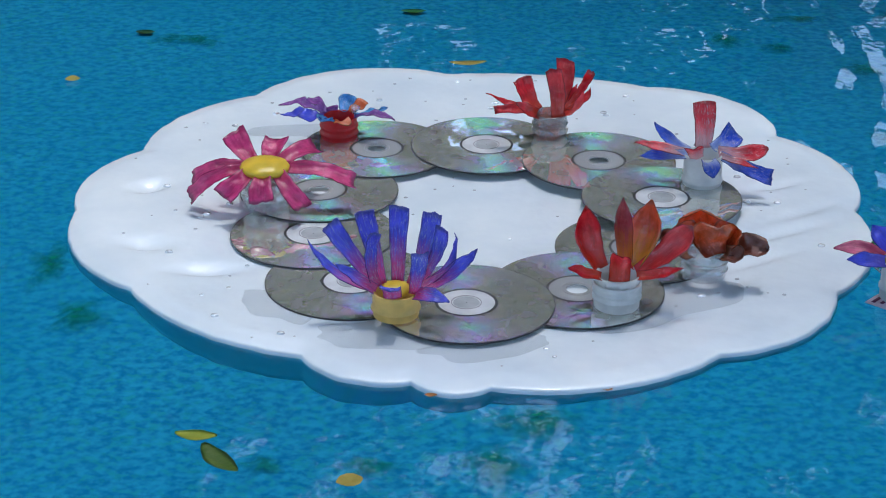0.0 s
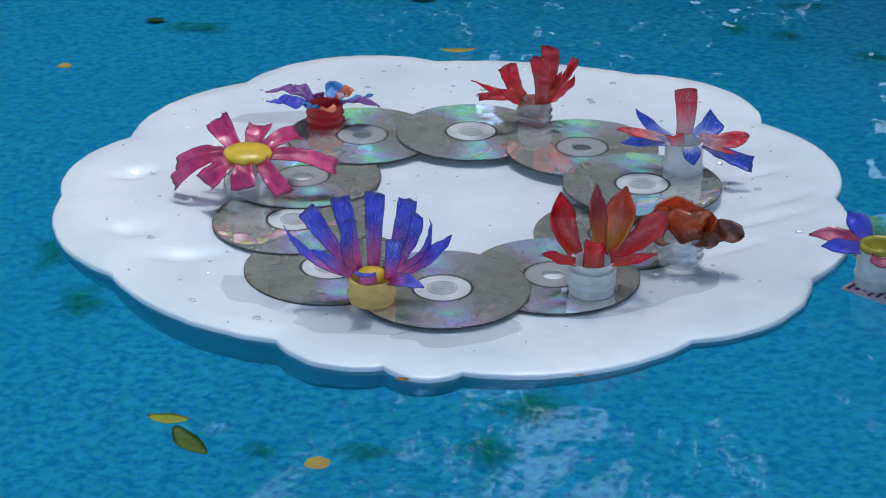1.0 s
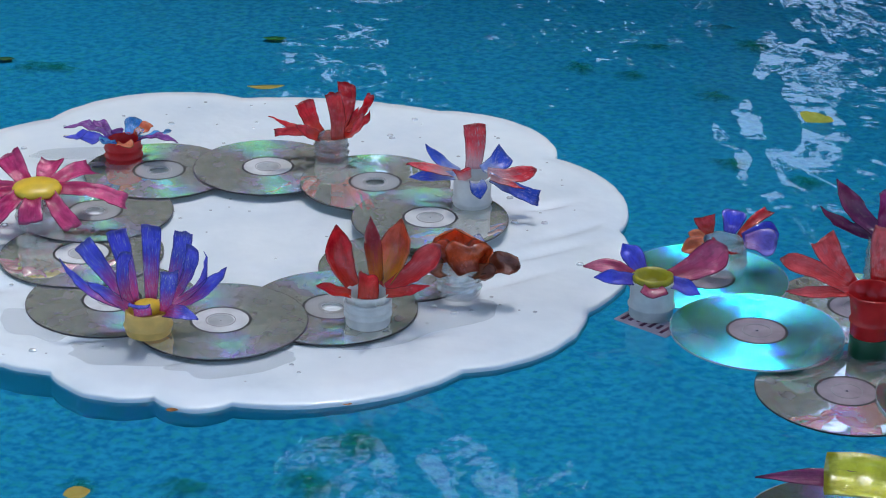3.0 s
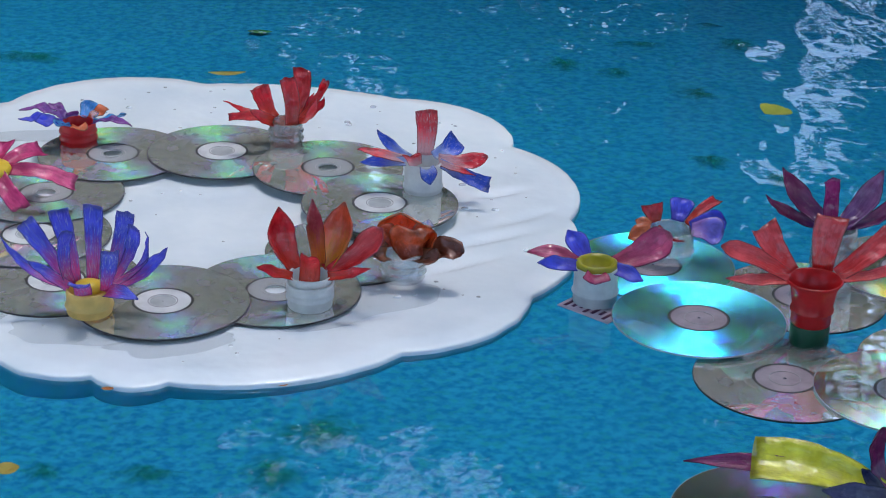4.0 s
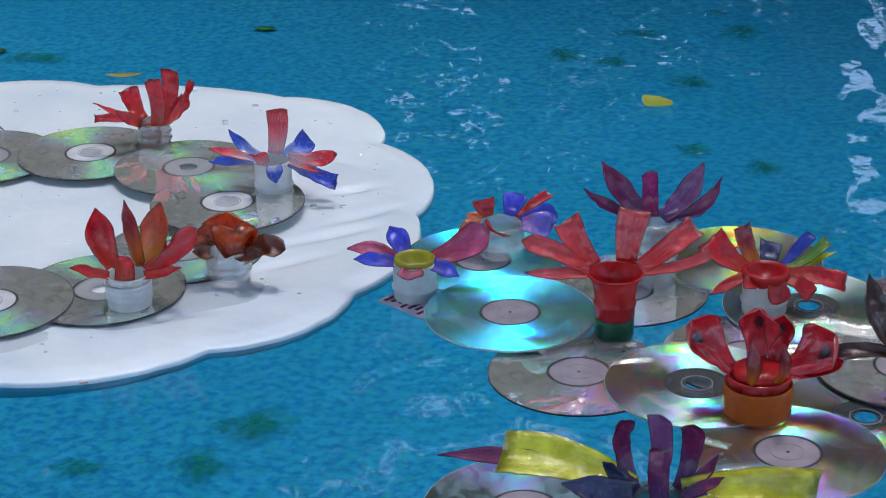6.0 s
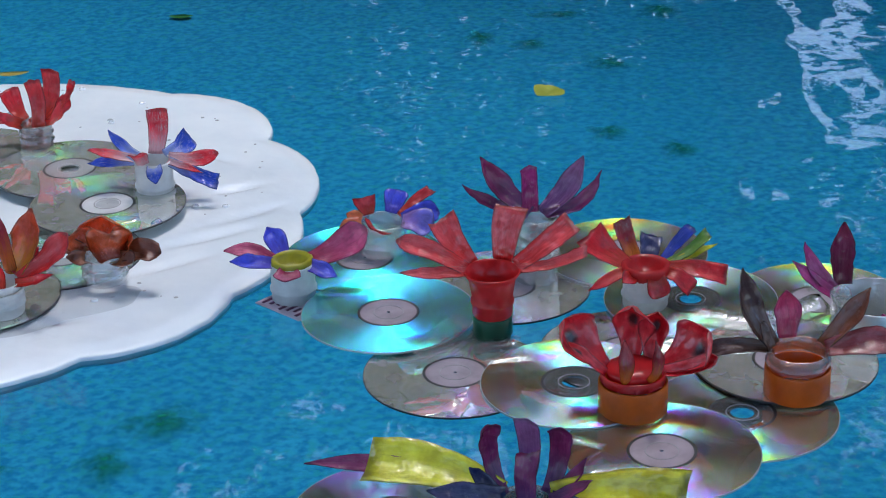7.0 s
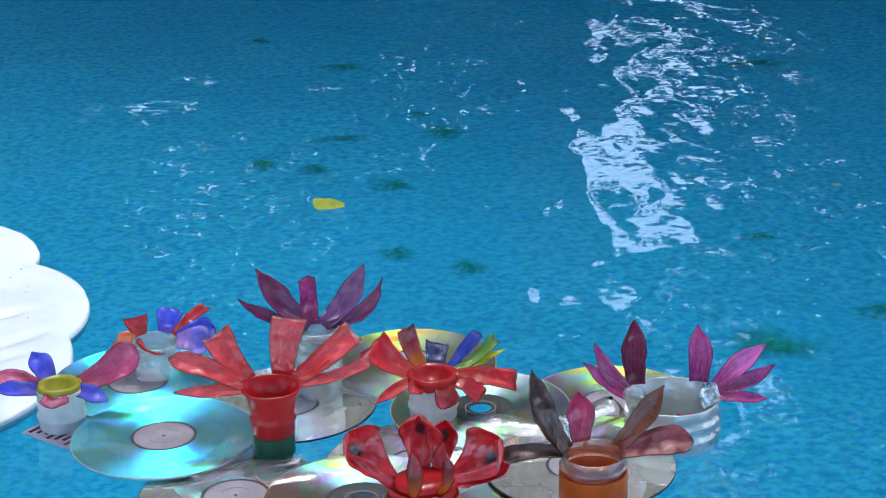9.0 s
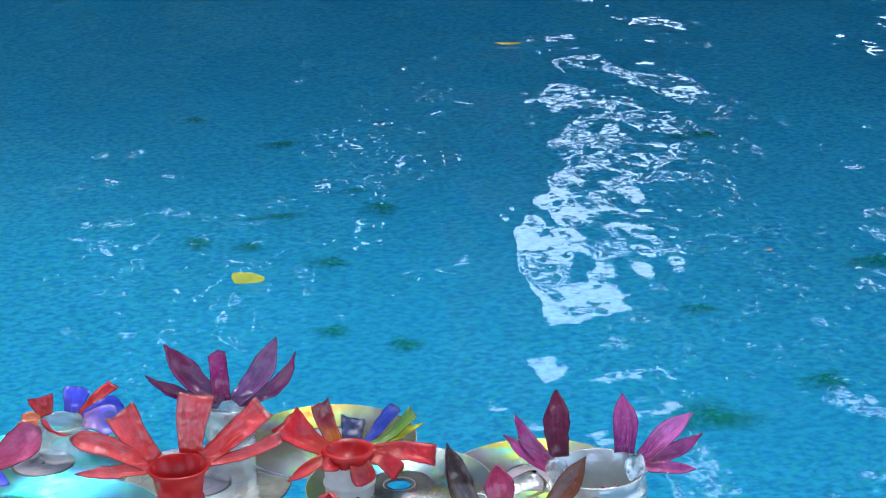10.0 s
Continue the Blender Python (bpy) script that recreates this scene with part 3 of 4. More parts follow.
def raft_radius(deg):
    """The raft's radius at an angle: lobes between hand-cut notches."""
    d = (deg - 28.9) % 360 + 28.9
    for (a, ra, bulge), (b, rb, _) in zip(NOTCHES, NOTCHES[1:]):
        if a <= d <= b:
            k = (d - a) / (b - a)
            return ra + (rb - ra) * k + bulge * math.sin(math.pi * k) ** 0.75 + 0.0012 * noise.noise(Vector((d * 0.35, 0, 0)))
    return 0.29


def foam_board():
    bm = bmesh.new()
    n = 360
    # height, inset, and how far the deeper south-west side carries the height down
    shape = [(-0.002, -0.006, 1.0), (-0.0012, -0.002, 1.0), (0.0, 0.0006, 0.6), (0.0025, 0.0006, 0.0), (0.0058, 0.0, 0.0), (0.0068, -0.0004, 0.0), (0.0073, -0.0014, 0.0)]
    rings = []
    for z, grow, sink in shape:
        ring = []
        for i in range(n):
            deg = i * 360 / n
            a = math.radians(deg)
            r = raft_radius(deg) + grow
            drop = 0.013 * sink * math.exp(-((deg - 238) / 34) ** 2)
            ring.append(bm.verts.new((r * math.cos(a), r * math.sin(a), z - drop)))
        rings.append(ring)
    for k in range(1, 80):
        f = 1 - k / 80
        ring = []
        for i in range(n):
            a = math.radians(i * 360 / n)
            full = raft_radius(i * 360 / n) - 0.0014
            r = full * f
            x, y = r * math.cos(a), r * math.sin(a)
            dent = 0.0022 * (min(1.0, (full - r) / 0.014) - 1)
            for dx, dy, ang, la, lb, depth in DENTS:
                u = (x - dx) * math.cos(ang) + (y - dy) * math.sin(ang)
                v = -(x - dx) * math.sin(ang) + (y - dy) * math.cos(ang)
                q = (u / la) ** 2 + (v / lb) ** 2
                if q < 4:
                    dent -= depth * math.exp(-q * 1.6)
            ring.append(bm.verts.new((x, y, 0.0095 + dent)))
        rings.append(ring)
    for p, q in zip(rings, rings[1:]):
        for i in range(n):
            bm.faces.new((p[i], p[(i + 1) % n], q[(i + 1) % n], q[i]))
    bm.faces.new(rings[-1])
    bm.faces.new(rings[0][::-1])
    return bm


# thumb dents in the foam: place, turn, half length, half width, depth
DENTS = ((-0.245, 0.02, 0.5, 0.018, 0.010, 0.0055), (-0.235, -0.085, -0.15, 0.02, 0.012, 0.005), (-0.185, -0.128, 0.05, 0.028, 0.010, 0.005), (0.235, 0.03, 0.4, 0.022, 0.006, 0.004), (0.225, -0.06, 0.5, 0.05, 0.007, 0.003), (0.2, -0.11, 0.55, 0.045, 0.006, 0.0025), (0.25, -0.02, 0.6, 0.04, 0.006, 0.0025), (0.13, -0.2, 0.3, 0.03, 0.006, 0.002), (0.21, 0.1, -0.7, 0.03, 0.006, 0.0025))
foam = new("foam_raft", mesh("foam_raft", foam_board(), "foam"))
foam.location = (*RAFT, 0)
tagged(foam, "white foam raft with a scalloped edge floating on the water", "raft")


# ---- compact discs ----
def compact_disc(at, metal, hub, label, group, tilt=(0, 0), turn=0):
    d = thing("compact_disc", at, label, "compact disc", group)
    d.matrix_world = pose(*at, tilt[0], tilt[1], turn)
    part("data_band", disc_band(0.0212, 0.0595, 0.0, 0.0012), metal, d, smooth=False)
    part("rim", disc_band(0.0595, 0.06, 0.0, 0.00115), "ink" if metal == "disc_dull" else "hub_clear", d, smooth=False)
    inner = 0.009 if hub == "hub_white" else 0.0012 if hub == "hub_grey" else 0.0075
    hub_part = part("hub", disc_band(inner, 0.0194, 0.0, 0.0012, 48), hub, d, "pale plastic hub", smooth=False)
    if hub == "hub_white":
        # grey plate added in the hole, painted as the shaded foam seen through it
        part("hole_plate", disc_band(0.0006, 0.009, 0.0, 0.0009, 40), "hole_shade", hub_part, "grey plate in the hub hole, in the tone of shaded foam", smooth=False)
    part("inner_ring", disc_band(0.0194, 0.0212, 0.0, 0.00125, 48), "ink", d, "dark ring line", smooth=False)
    part("hub_line", disc_band(0.0098, 0.0104, 0.0012, 0.0014, 40), "hub_line", hub_part, smooth=False)
    return d


TOP = 0.0096
for i, (x, y, level, hub) in enumerate(((-0.053, 1.535, 3, "hub_clear"), (0.034, 1.541, 4, "hub_white"), (0.121, 1.506, 5, "hub_clear"), (0.163, 1.431, 6, "hub_white"), (0.140, 1.357, 0, "hub_clear"),
                                        (0.092, 1.286, 1, "hub_clear"), (0.016, 1.261, 2, "hub_white"), (-0.063, 1.299, 0, "hub_white"), (-0.094, 1.376, 1, "hub_white"), (-0.094, 1.453, 2, "hub_clear"))):
    compact_disc((x, y, TOP + 0.0013 * level), "disc_dull", hub, "worn silver compact disc lying wet on the foam raft", "ring of discs on the foam raft", turn=i * 47)

for i, (x, y, z, metal) in enumerate((
        (0.384, 1.249, 0.0085, "disc_bright"), (0.430, 1.168, 0.0045, "disc_dull"), (0.506, 1.150, 0.006, "disc_rainbow"), (0.555, 1.064, 0.0045, "disc_rainbow"), (0.609, 1.112, 0.003, "disc_gold"),
        (0.592, 1.270, 0.0045, "disc_rainbow"), (0.363, 1.346, 0.0045, "disc_bright"), (0.552, 1.352, 0.003, "disc_gold"), (0.465, 1.302, 0.0015, "disc_dull"), (0.644, 1.176, 0.006, "disc_dull"),
        # the first here is a disc standing in for a dark bottle bottom
        (0.395, 0.998, 0.003, "bottle_base_dark"), (0.680, 1.268, 0.003, "disc_gold"), (0.545, 1.200, 0.0015, "disc_dull"))):
    compact_disc((x, y, z + 0.003), metal, "hub_glass" if i in (2, 4, 5) else "hub_grey", "shiny compact disc with rainbow glints floating on the water" if metal in ("disc_bright", "disc_rainbow") else "worn compact disc or stand-in for a bottle bottom, floating on the water", "raft of floating discs", turn=i * 61)

# ---- bottle flowers on the foam raft ----
RING = "flowers on the foam raft"
flower((-0.132, 1.423, 0.0125), 0.031, "pink bottle-plastic daisy with a yellow centre on the foam raft", (
    (-26, 30, 15, 10, 19, 's', -0.15, 'pink'),
    (6, 42, 6, 10, 19, 's', -0.1, 'pink'),
    (37, 34, 5, 10, 17, 's', 0.1, 'pink'),
    (66, 0, -13, 10, 15, 's', 0.2, 'pink'),
    (30, -30, -20, 10, 16, 's', 0.2, 'pink'),
    (0, -36, -12, 11, 18, 's', 0.2, 'pink'),
    (-29, -26, -13, 10, 19, 's', 0.25, 'pink'),
    (-57, -8, -20, 8, 12, 's', 0.2, 'pink'),
    (-57, 8, -13, 9, 15, 's', 0.15, 'pink'),
), "clear_cup", "clear plastic neck", 0.017, heart="yellow_cap", heart_label="yellow painted centre", heart_radius=0.0185, root=0.015, group=RING)
flower((-0.084, 1.559, 0.0125), 0.020, "small purple, blue and orange bottle flower on a red cap", (
    (-48, 8, 8, 6, 10, 'p', 0.25, 'purple'),
    (-45, -14, 6, 6, 10, 'p', 0.2, 'blue'),
    (-31, -22, 6, 8, 12, 'r', 0.2, 'blue'),
    (8, 30, 6, 6, 16, 'r', -0.2, 'sky'),
    (39, 4, 6, 6, 10, 'r', -0.1, 'sky'),
    (45, -10, 3, 5, 6, 'p', 0.2, 'purple'),
    (4, -22, 2, 9, 14, 's', 0.25, 'orange'),
    (-14, -24, 4, 8, 13, 'r', 0.2, 'sky'),
    (23, 18, 5, 7, 12, 'p', 0.2, 'orange'),
    (-25, 18, 7, 6, 12, 'r', 0.2, 'purple'),
    (-5, 10, 4, 8, 12, 'p', 0.5, 'purple'),
    (17, 4, 7, 7, 10, 'p', 0.4, 'glossy_clear'),
), "red_cap", "red bottle cap", 0.0145, crumple=1.0, face=0.15, group=RING)
flower((0.085, 1.559, 0.0155), 0.021, "red bottle-plastic flower with upright petals on an amber neck", (
    (-50, 6, 16, 6, 6, 'p', -0.25, 'red'),
    (-45, -18, 8, 7, 8, 's', 0.25, 'red'),
    (-23, 16, 23, 8, 17, 's', -0.2, 'red'),
    (2, -4, 37, 11, 13, 's', -0.2, 'red'),
    (13, 24, 36, 10, 15, 's', -0.15, 'red'),
    (34, 10, 30, 6, 8, 's', -0.3, 'red'),
    (32, -4, 23, 6, 7, 'p', -0.3, 'red'),
    (26, -14, 23, 7, 7, 'p', -0.3, 'red'),
    (-29, -14, 13, 10, 12, 'p', 0.1, 'red'),
    (22, 18, 17, 6, 8, 'p', -0.2, 'red'),
), "amber_cup", "crumpled amber plastic neck", 0.0135, crumple=0.6, group=RING)
flower((0.196, 1.459, 0.0125), 0.030, "red and blue striped bottle flower on a white neck", (
    (2, 28, 31, 12, 17, 's', -0.1, 'red_bare'),
    (27, 24, 8, 11, 17, 's', -0.15, 'blue_bare'),
    (50, 8, 0, 11, 15, 'r', -0.2, 'red_bare'),
    (-36, 18, 19, 7, 10, 'p', -0.2, 'blue_bare'),
    (-51, 5, 9, 7, 10, 'p', 0.1, 'red_bare'),
    (-49, -8, 0, 8, 10, 'p', -0.15, 'blue_bare'),
    (-11, -20, 11, 10, 15, 'r', 0.35, 'red_bare'),
    (5, -26, -9, 10, 14, 'p', 0.25, 'blue_bare'),
    (40, -14, -7, 6, 6, 'p', -0.15, 'red_bare'),
    (51, -14, -14, 8, 12, 's', -0.1, 'blue_bare'),
), "white_cap", "white plastic neck", 0.0145, ribs=1, group=RING)
flower((0.181, 1.308, 0.0125), 0.020, "crumpled amber and brown bottle flower on a clear neck", (
    (-2, 14, 22, 20, 36, 'r', -0.2, 'amber'),
    (8, -9, 20, 18, 34, 'r', 0.45, 'amber'),
    (-20, 4, 16, 14, 24, 'r', 0.25, 'amber'),
    (20, 2, 17, 14, 26, 'r', 0.35, 'amber'),
    (43, -8, 2, 15, 19, 'r', 0.15, 'brown'),
    (24, -18, 1, 12, 17, 'r', 0.2, 'brown'),
    (-32, 2, 9, 10, 17, 'r', 0.1, 'brown'),
    (-24, -14, 3, 10, 13, 'p', 0.2, 'brown'),
), "clear_cup", "clear ribbed neck", 0.0155, cup=0.35, crumple=1.2, group=RING)
flower((0.117, 1.260, 0.0125), 0.024, "red bottle-plastic tulip on a white ribbed cap", (
    (-22, 14, 43, 11, 27, 'p', -0.25, 'red'),
    (2, 4, 55, 9, 15, 'p', -0.05, 'red_dark'),
    (21, 18, 45, 11, 28, 'p', -0.15, 'orange_red'),
    (50, 8, 30, 9, 20, 'r', -0.25, 'coral'),
    (-36, -22, 13, 7, 9, 'p', -0.1, 'red'),
    (0, -26, 24, 13, 13, 'p', 0.5, 'red'),
    (41, -18, 13, 7, 9, 'p', -0.1, 'red'),
    (25, 20, 16, 8, 14, 'p', -0.2, 'red'),
), "white_cap", "white ribbed cap", 0.0155, ribs=3, cup=0.3, group=RING)
flower((-0.031, 1.240, 0.0145), 0.018, "blue violet bottle flower with pink petal roots on a yellow cap", (
    (-58, 6, 34, 7, 9, 'p', -0.3, 'violet'),
    (-43, 16, 41, 7, 13, 's', -0.3, 'violet'),
    (-23, 22, 47, 7, 14, 's', -0.25, 'violet'),
    (2, 24, 50, 8, 13, 's', -0.2, 'violet'),
    (24, 20, 47, 7, 13, 's', -0.2, 'violet'),
    (-14, 4, 38, 7, 11, 's', -0.2, 'violet'),
    (18, -8, 29, 7, 13, 's', -0.1, 'violet'),
    (30, 12, 40, 6, 10, 's', -0.35, 'violet'),
    (41, 8, 38, 5, 6, 'p', -0.5, 'violet'),
    (53, 0, 31, 8, 12, 'p', -0.45, 'violet'),
    (35, -20, 2, 9, 10, 'p', 0.2, 'violet'),
    (-3, -24, 11, 11, 13, 's', 0.6, 'violet'),
    (-39, -4, 21, 8, 9, 'p', -0.2, 'violet'),
), "cream_cap", "cream and yellow bottle cap", 0.0155, ribs=1, heart="yellow_cap", heart_label="yellow centre", heart_radius=0.009, group=RING)

# ---- bottle flowers on the floating discs ----
BED = "flowers on the floating discs"
flower((0.316, 1.290, 0.0046), 0.028, "rose and blue bottle flower with an olive centre, white neck", (
    (-48, 6, 9, 10, 16, 'p', 0.1, 'rose'),
    (-19, 26, 16, 11, 18, 'p', 0.05, 'blue'),
    (-43, -8, 3, 9, 12, 'p', 0.1, 'blue'),
    (52, 10, 21, 12, 26, 'r', -0.1, 'rose'),
    (-3, -27, -3, 13, 20, 'r', 0.08, 'rose'),
    (32, -14, -5, 10, 14, 'p', 0.15, 'blue'),
), "white_cap", "white plastic neck", 0.0155, ribs=1, heart="olive_cap", heart_label="olive yellow centre", heart_radius=0.0145, hollow=True, group=BED)
flower((0.376, 1.358, 0.0088), 0.024, "blue, red and orange bottle flower on a clear cup", (
    (-14, 14, 13, 9, 17, 's', 0.05, 'red'),
    (12, 26, 14, 9, 20, 'r', 0.05, 'blue'),
    (36, 22, 14, 5, 9, 's', 0, 'red'),
    (38, -6, -2, 11, 24, 'r', 0.1, 'violet_pale'),
    (42, 8, 4, 8, 18, 'r', 0.1, 'blue'),
    (-26, 4, 4, 8, 13, 'p', 0.1, 'orange'),
    (-4, -20, 2, 13, 24, 'r', 0.3, 'red'),
    (-32, -8, -4, 9, 16, 'p', 0.1, 'orange'),
), "clear_cup", "clear plastic cup", 0.0175, ribs=1, group=BED)
flower((0.455, 1.222, 0.0088), 0.032, "large coral red bottle flower with long strap petals", (
    (-63, 8, 20, 10, 15, 'r', 0.05, 'coral'),
    (-34, 26, 26, 11, 20, 's', 0.05, 'coral'),
    (14, 28, 34, 13, 21, 's', 0.05, 'coral'),
    (55, 20, 23, 11, 17, 's', 0.05, 'coral'),
    (63, 4, 12, 7, 9, 's', -0.1, 'coral'),
    (-61, -6, 2, 8, 9, 'p', -0.05, 'coral'),
), "red_cap", "glossy red neck", 0.0135, ribs=1, root=0.0175, flare=0.0055, foot=0.015, group=BED)
flower((0.487, 1.315, 0.004), 0.050, "dark plum lotus-shaped bottle flower on a tall clear neck", (
    (-52, 4, 22, 8, 10, 'p', -0.42, 'plum'),
    (-39, 18, 37, 12, 20, 'p', -0.3, 'plum'),
    (-5, 4, 34, 13, 12, 's', -0.1, 'magenta'),
    (34, 20, 36, 12, 20, 'p', -0.3, 'plum_pale'),
    (48, 6, 29, 8, 12, 'p', -0.4, 'plum'),
), "clear_cup", "clear threaded bottle neck", 0.0155, ribs=4, root=0.006, cup=0.25, group=BED)
flower((0.560, 1.262, 0.0088), 0.028, "red bottle flower with navy, green and yellow back petals", (
    (-39, 16, 18, 10, 22, 's', 0.05, 'red'),
    (-16, 28, 23, 10, 14, 's', -0.1, 'red_dark'),
    (6, 26, 13, 11, 15, 's', 0, 'navy'),
    (33, 20, 21, 6, 10, 's', -0.1, 'blue_deep'),
    (44, 17, 18, 5, 9, 's', -0.1, 'green'),
    (50, 12, 11, 4, 8, 'p', -0.1, 'yellow'),
    (55, -2, -7, 9, 15, 's', 0.1, 'red'),
    (8, -20, -14, 12, 16, 'r', 0.25, 'red'),
    (-39, -10, -13, 8, 11, 'p', 0.1, 'red'),
    (31, -14, -9, 9, 12, 's', 0.15, 'red'),
    (-17, -20, -2, 9, 12, 'p', 0.2, 'red'),
), "white_cap", "white plastic neck", 0.0155, ribs=1, heart="red_cap", heart_label="dark red hollow centre", heart_radius=0.0165, hollow=True, group=BED)
poppy = flower((0.541, 1.113, 0.0105), 0.006, "glossy red poppy-like bottle flower with black spots on an orange cap", (
    (-40, 10, 32, 9, 36, 'r', -0.35, 'red_glossy'),
    (0, 16, 35, 10, 30, 'r', -0.3, 'red_glossy'),
    (16, 18, 31, 8, 22, 'r', -0.3, 'red_glossy'),
    (46, 4, 24, 9, 40, 'r', -0.4, 'red_glossy'),
    (-40, -8, 26, 6, 9, 'p', -0.25, 'red_glossy'),
    (51, -8, 12, 8, 14, 'r', -0.2, 'red_glossy'),
    (-7, -18, 30, 6, 12, 'p', -0.4, 'red_dark'),
    (12, -18, 30, 6, 10, 'p', -0.4, 'red_dark'),
), "red_cap", "glossy red rim", 0.0205, ribs=0, foot=0.021, foot_look=("orange_cap", "orange bottle cap"), cup=0.42, heart="red_cap", heart_label="red glossy centre", heart_radius=0.017, group=BED)
flower((0.645, 1.130, 0.0105), 0.011, "brown and rose bottle flower on an orange cap", (
    (-37, 14, 50, 10, 24, 'p', -0.1, 'brown_dark'),
    (-24, 2, 18, 7, 12, 'r', -0.1, 'brown_dark'),
    (-6, 18, 32, 11, 21, 'p', -0.2, 'rose'),
    (45, 14, 35, 9, 17, 'p', 0.1, 'brown'),
    (60, -2, 6, 11, 22, 'r', 0.1, 'maroon'),
    (-62, 4, -3, 8, 12, 'r', 0.1, 'brown_dark'),
), "orange_clear", "clear orange threaded neck", 0.0195, ribs=1, foot=0.02, foot_look=("orange_cap", "orange bottle cap"), cup=0.25, group=BED)
flower((0.710, 1.215, 0.004), 0.031, "magenta bottle flower rising from a clear bottle end", (
    (-58, 4, 25, 9, 12, 'p', -0.1, 'magenta'),
    (-50, 14, 34, 10, 15, 'p', -0.15, 'magenta'),
    (-20, 18, 45, 13, 20, 'p', -0.1, 'magenta_dark'),
    (20, 18, 42, 12, 18, 'p', -0.1, 'magenta_pale'),
    (62, 8, 28, 11, 18, 'p', -0.1, 'magenta_pale'),
    (66, 0, 18, 8, 11, 'p', -0.15, 'magenta'),
    (60, -8, -4, 8, 9, 'p', 0.1, 'magenta'),
    (2, -24, -16, 9, 11, 'p', 0.2, 'magenta'),
    (-29, -16, 17, 12, 14, 'r', -0.2, 'glossy_clear'),
    (17, -14, 14, 14, 18, 'r', -0.2, 'glossy_clear'),
), "cloudy_cup", "cloudy clear bottle end", 0.030, ribs=2, root=0.028, cup=0.25, group=BED)
flower((0.472, 0.990, 0.006), 0.017, "plum bottle flower with yellow bottle halves and navy spikes", (
    (-23, 4, 45, 8, 13, 's', -0.4, 'plum'),
    (0, 12, 44, 9, 14, 's', -0.15, 'plum_pale'),
    (18, 6, 40, 9, 14, 's', -0.4, 'plum'),
    (-34, -2, 21, 7, 12, 'p', -0.1, 'navy'),
    (1, -10, 35, 10, 13, 's', -0.1, 'plum'),
    (36, 4, 23, 6, 9, 'p', -0.2, 'plum'),
    (36, -8, 16, 7, 9, 'p', -0.1, 'plum'),
    (-90, 14, 19, 16, 32, 's', 0.1, 'yellow_green'),
    (-128, 30, 6, 1, 15, 'p', 0.1, 'plum'),
    (91, -6, -2, 18, 32, 's', 0.15, 'yellow'),
    (-55, -16, 16, 16, 18, 'p', 0.1, 'navy'),
    (43, -14, -9, 12, 14, 'p', 0.1, 'navy'),
), "amber_cup", "amber plastic neck", 0.0155, ribs=1, cup=0.22, group=BED)


# ---- small things on the rafts and in the water ----
def blob(rx, ry, h, seed, n=40, rough=0.25):
    """A flat patch with an uneven rounded outline."""
    bm = bmesh.new()
    rings = []
    for k, z in ((0.97, 0.0), (1.0, h * 0.5), (0.96, h)):
        ring = []
        for i in range(n):
            a = 2 * math.pi * i / n
            r = k * (1 + rough * noise.noise(Vector((math.cos(a) * 1.6, math.sin(a) * 1.6, seed))))
            ring.append(bm.verts.new((rx * r * math.cos(a), ry * r * math.sin(a), z)))
        rings.append(ring)
    for p, q in zip(rings, rings[1:]):
        for i in range(n):
            bm.faces.new((p[i], p[(i + 1) % n], q[(i + 1) % n], q[i]))
    bm.faces.new(rings[-1])
    bm.faces.new(rings[0][::-1])
    return bm


for k, (x, y, rx, ry, turn) in enumerate(((-0.104, 1.262, 0.034, 0.022, -30), (-0.035, 1.222, 0.05, 0.022, 5), (0.03, 1.205, 0.045, 0.018, 15), (0.135, 1.262, 0.07, 0.03, 25), (-0.085, 1.585, 0.07, 0.018, 5))):
    o = new("clear_film", mesh("clear_film", blob(rx, ry, 0.0007, k * 3.1, 48, 0.35), "film"))
    o.matrix_world = pose(x, y, 0.0096, 0, 0, turn)
    tagged(o, "wet patch of clear plastic film under the discs", "film", "film patches on the foam")


def dead_leaf(length, width, curl, seed):
    """A fallen leaf: pointed at both ends, folded along its rib."""
    bm = bmesh.new()
    rows = []
    for i in range(13):
        t = i / 12
        w = width * math.sin(math.pi * min(1, t * 0.94 + 0.03)) ** 0.8 * (1 + 0.12 * noise.noise(Vector((t * 6, seed, 0))))
        z = curl * length * (t - 0.5) ** 2 + 0.0008
        rows.append([bm.verts.new(((t - 0.5) * length, v * w + 0.15 * length * (t - 0.5) ** 2, z + abs(v) * w * 0.25)) for v in (-0.5, -0.25, 0, 0.25, 0.5)])
    for p, q in zip(rows, rows[1:]):
        for j in range(4):
            bm.faces.new((p[j], p[j + 1], q[j + 1], q[j]))
    bmesh.ops.solidify(bm, geom=bm.faces[:], thickness=0.0006)
    return bm


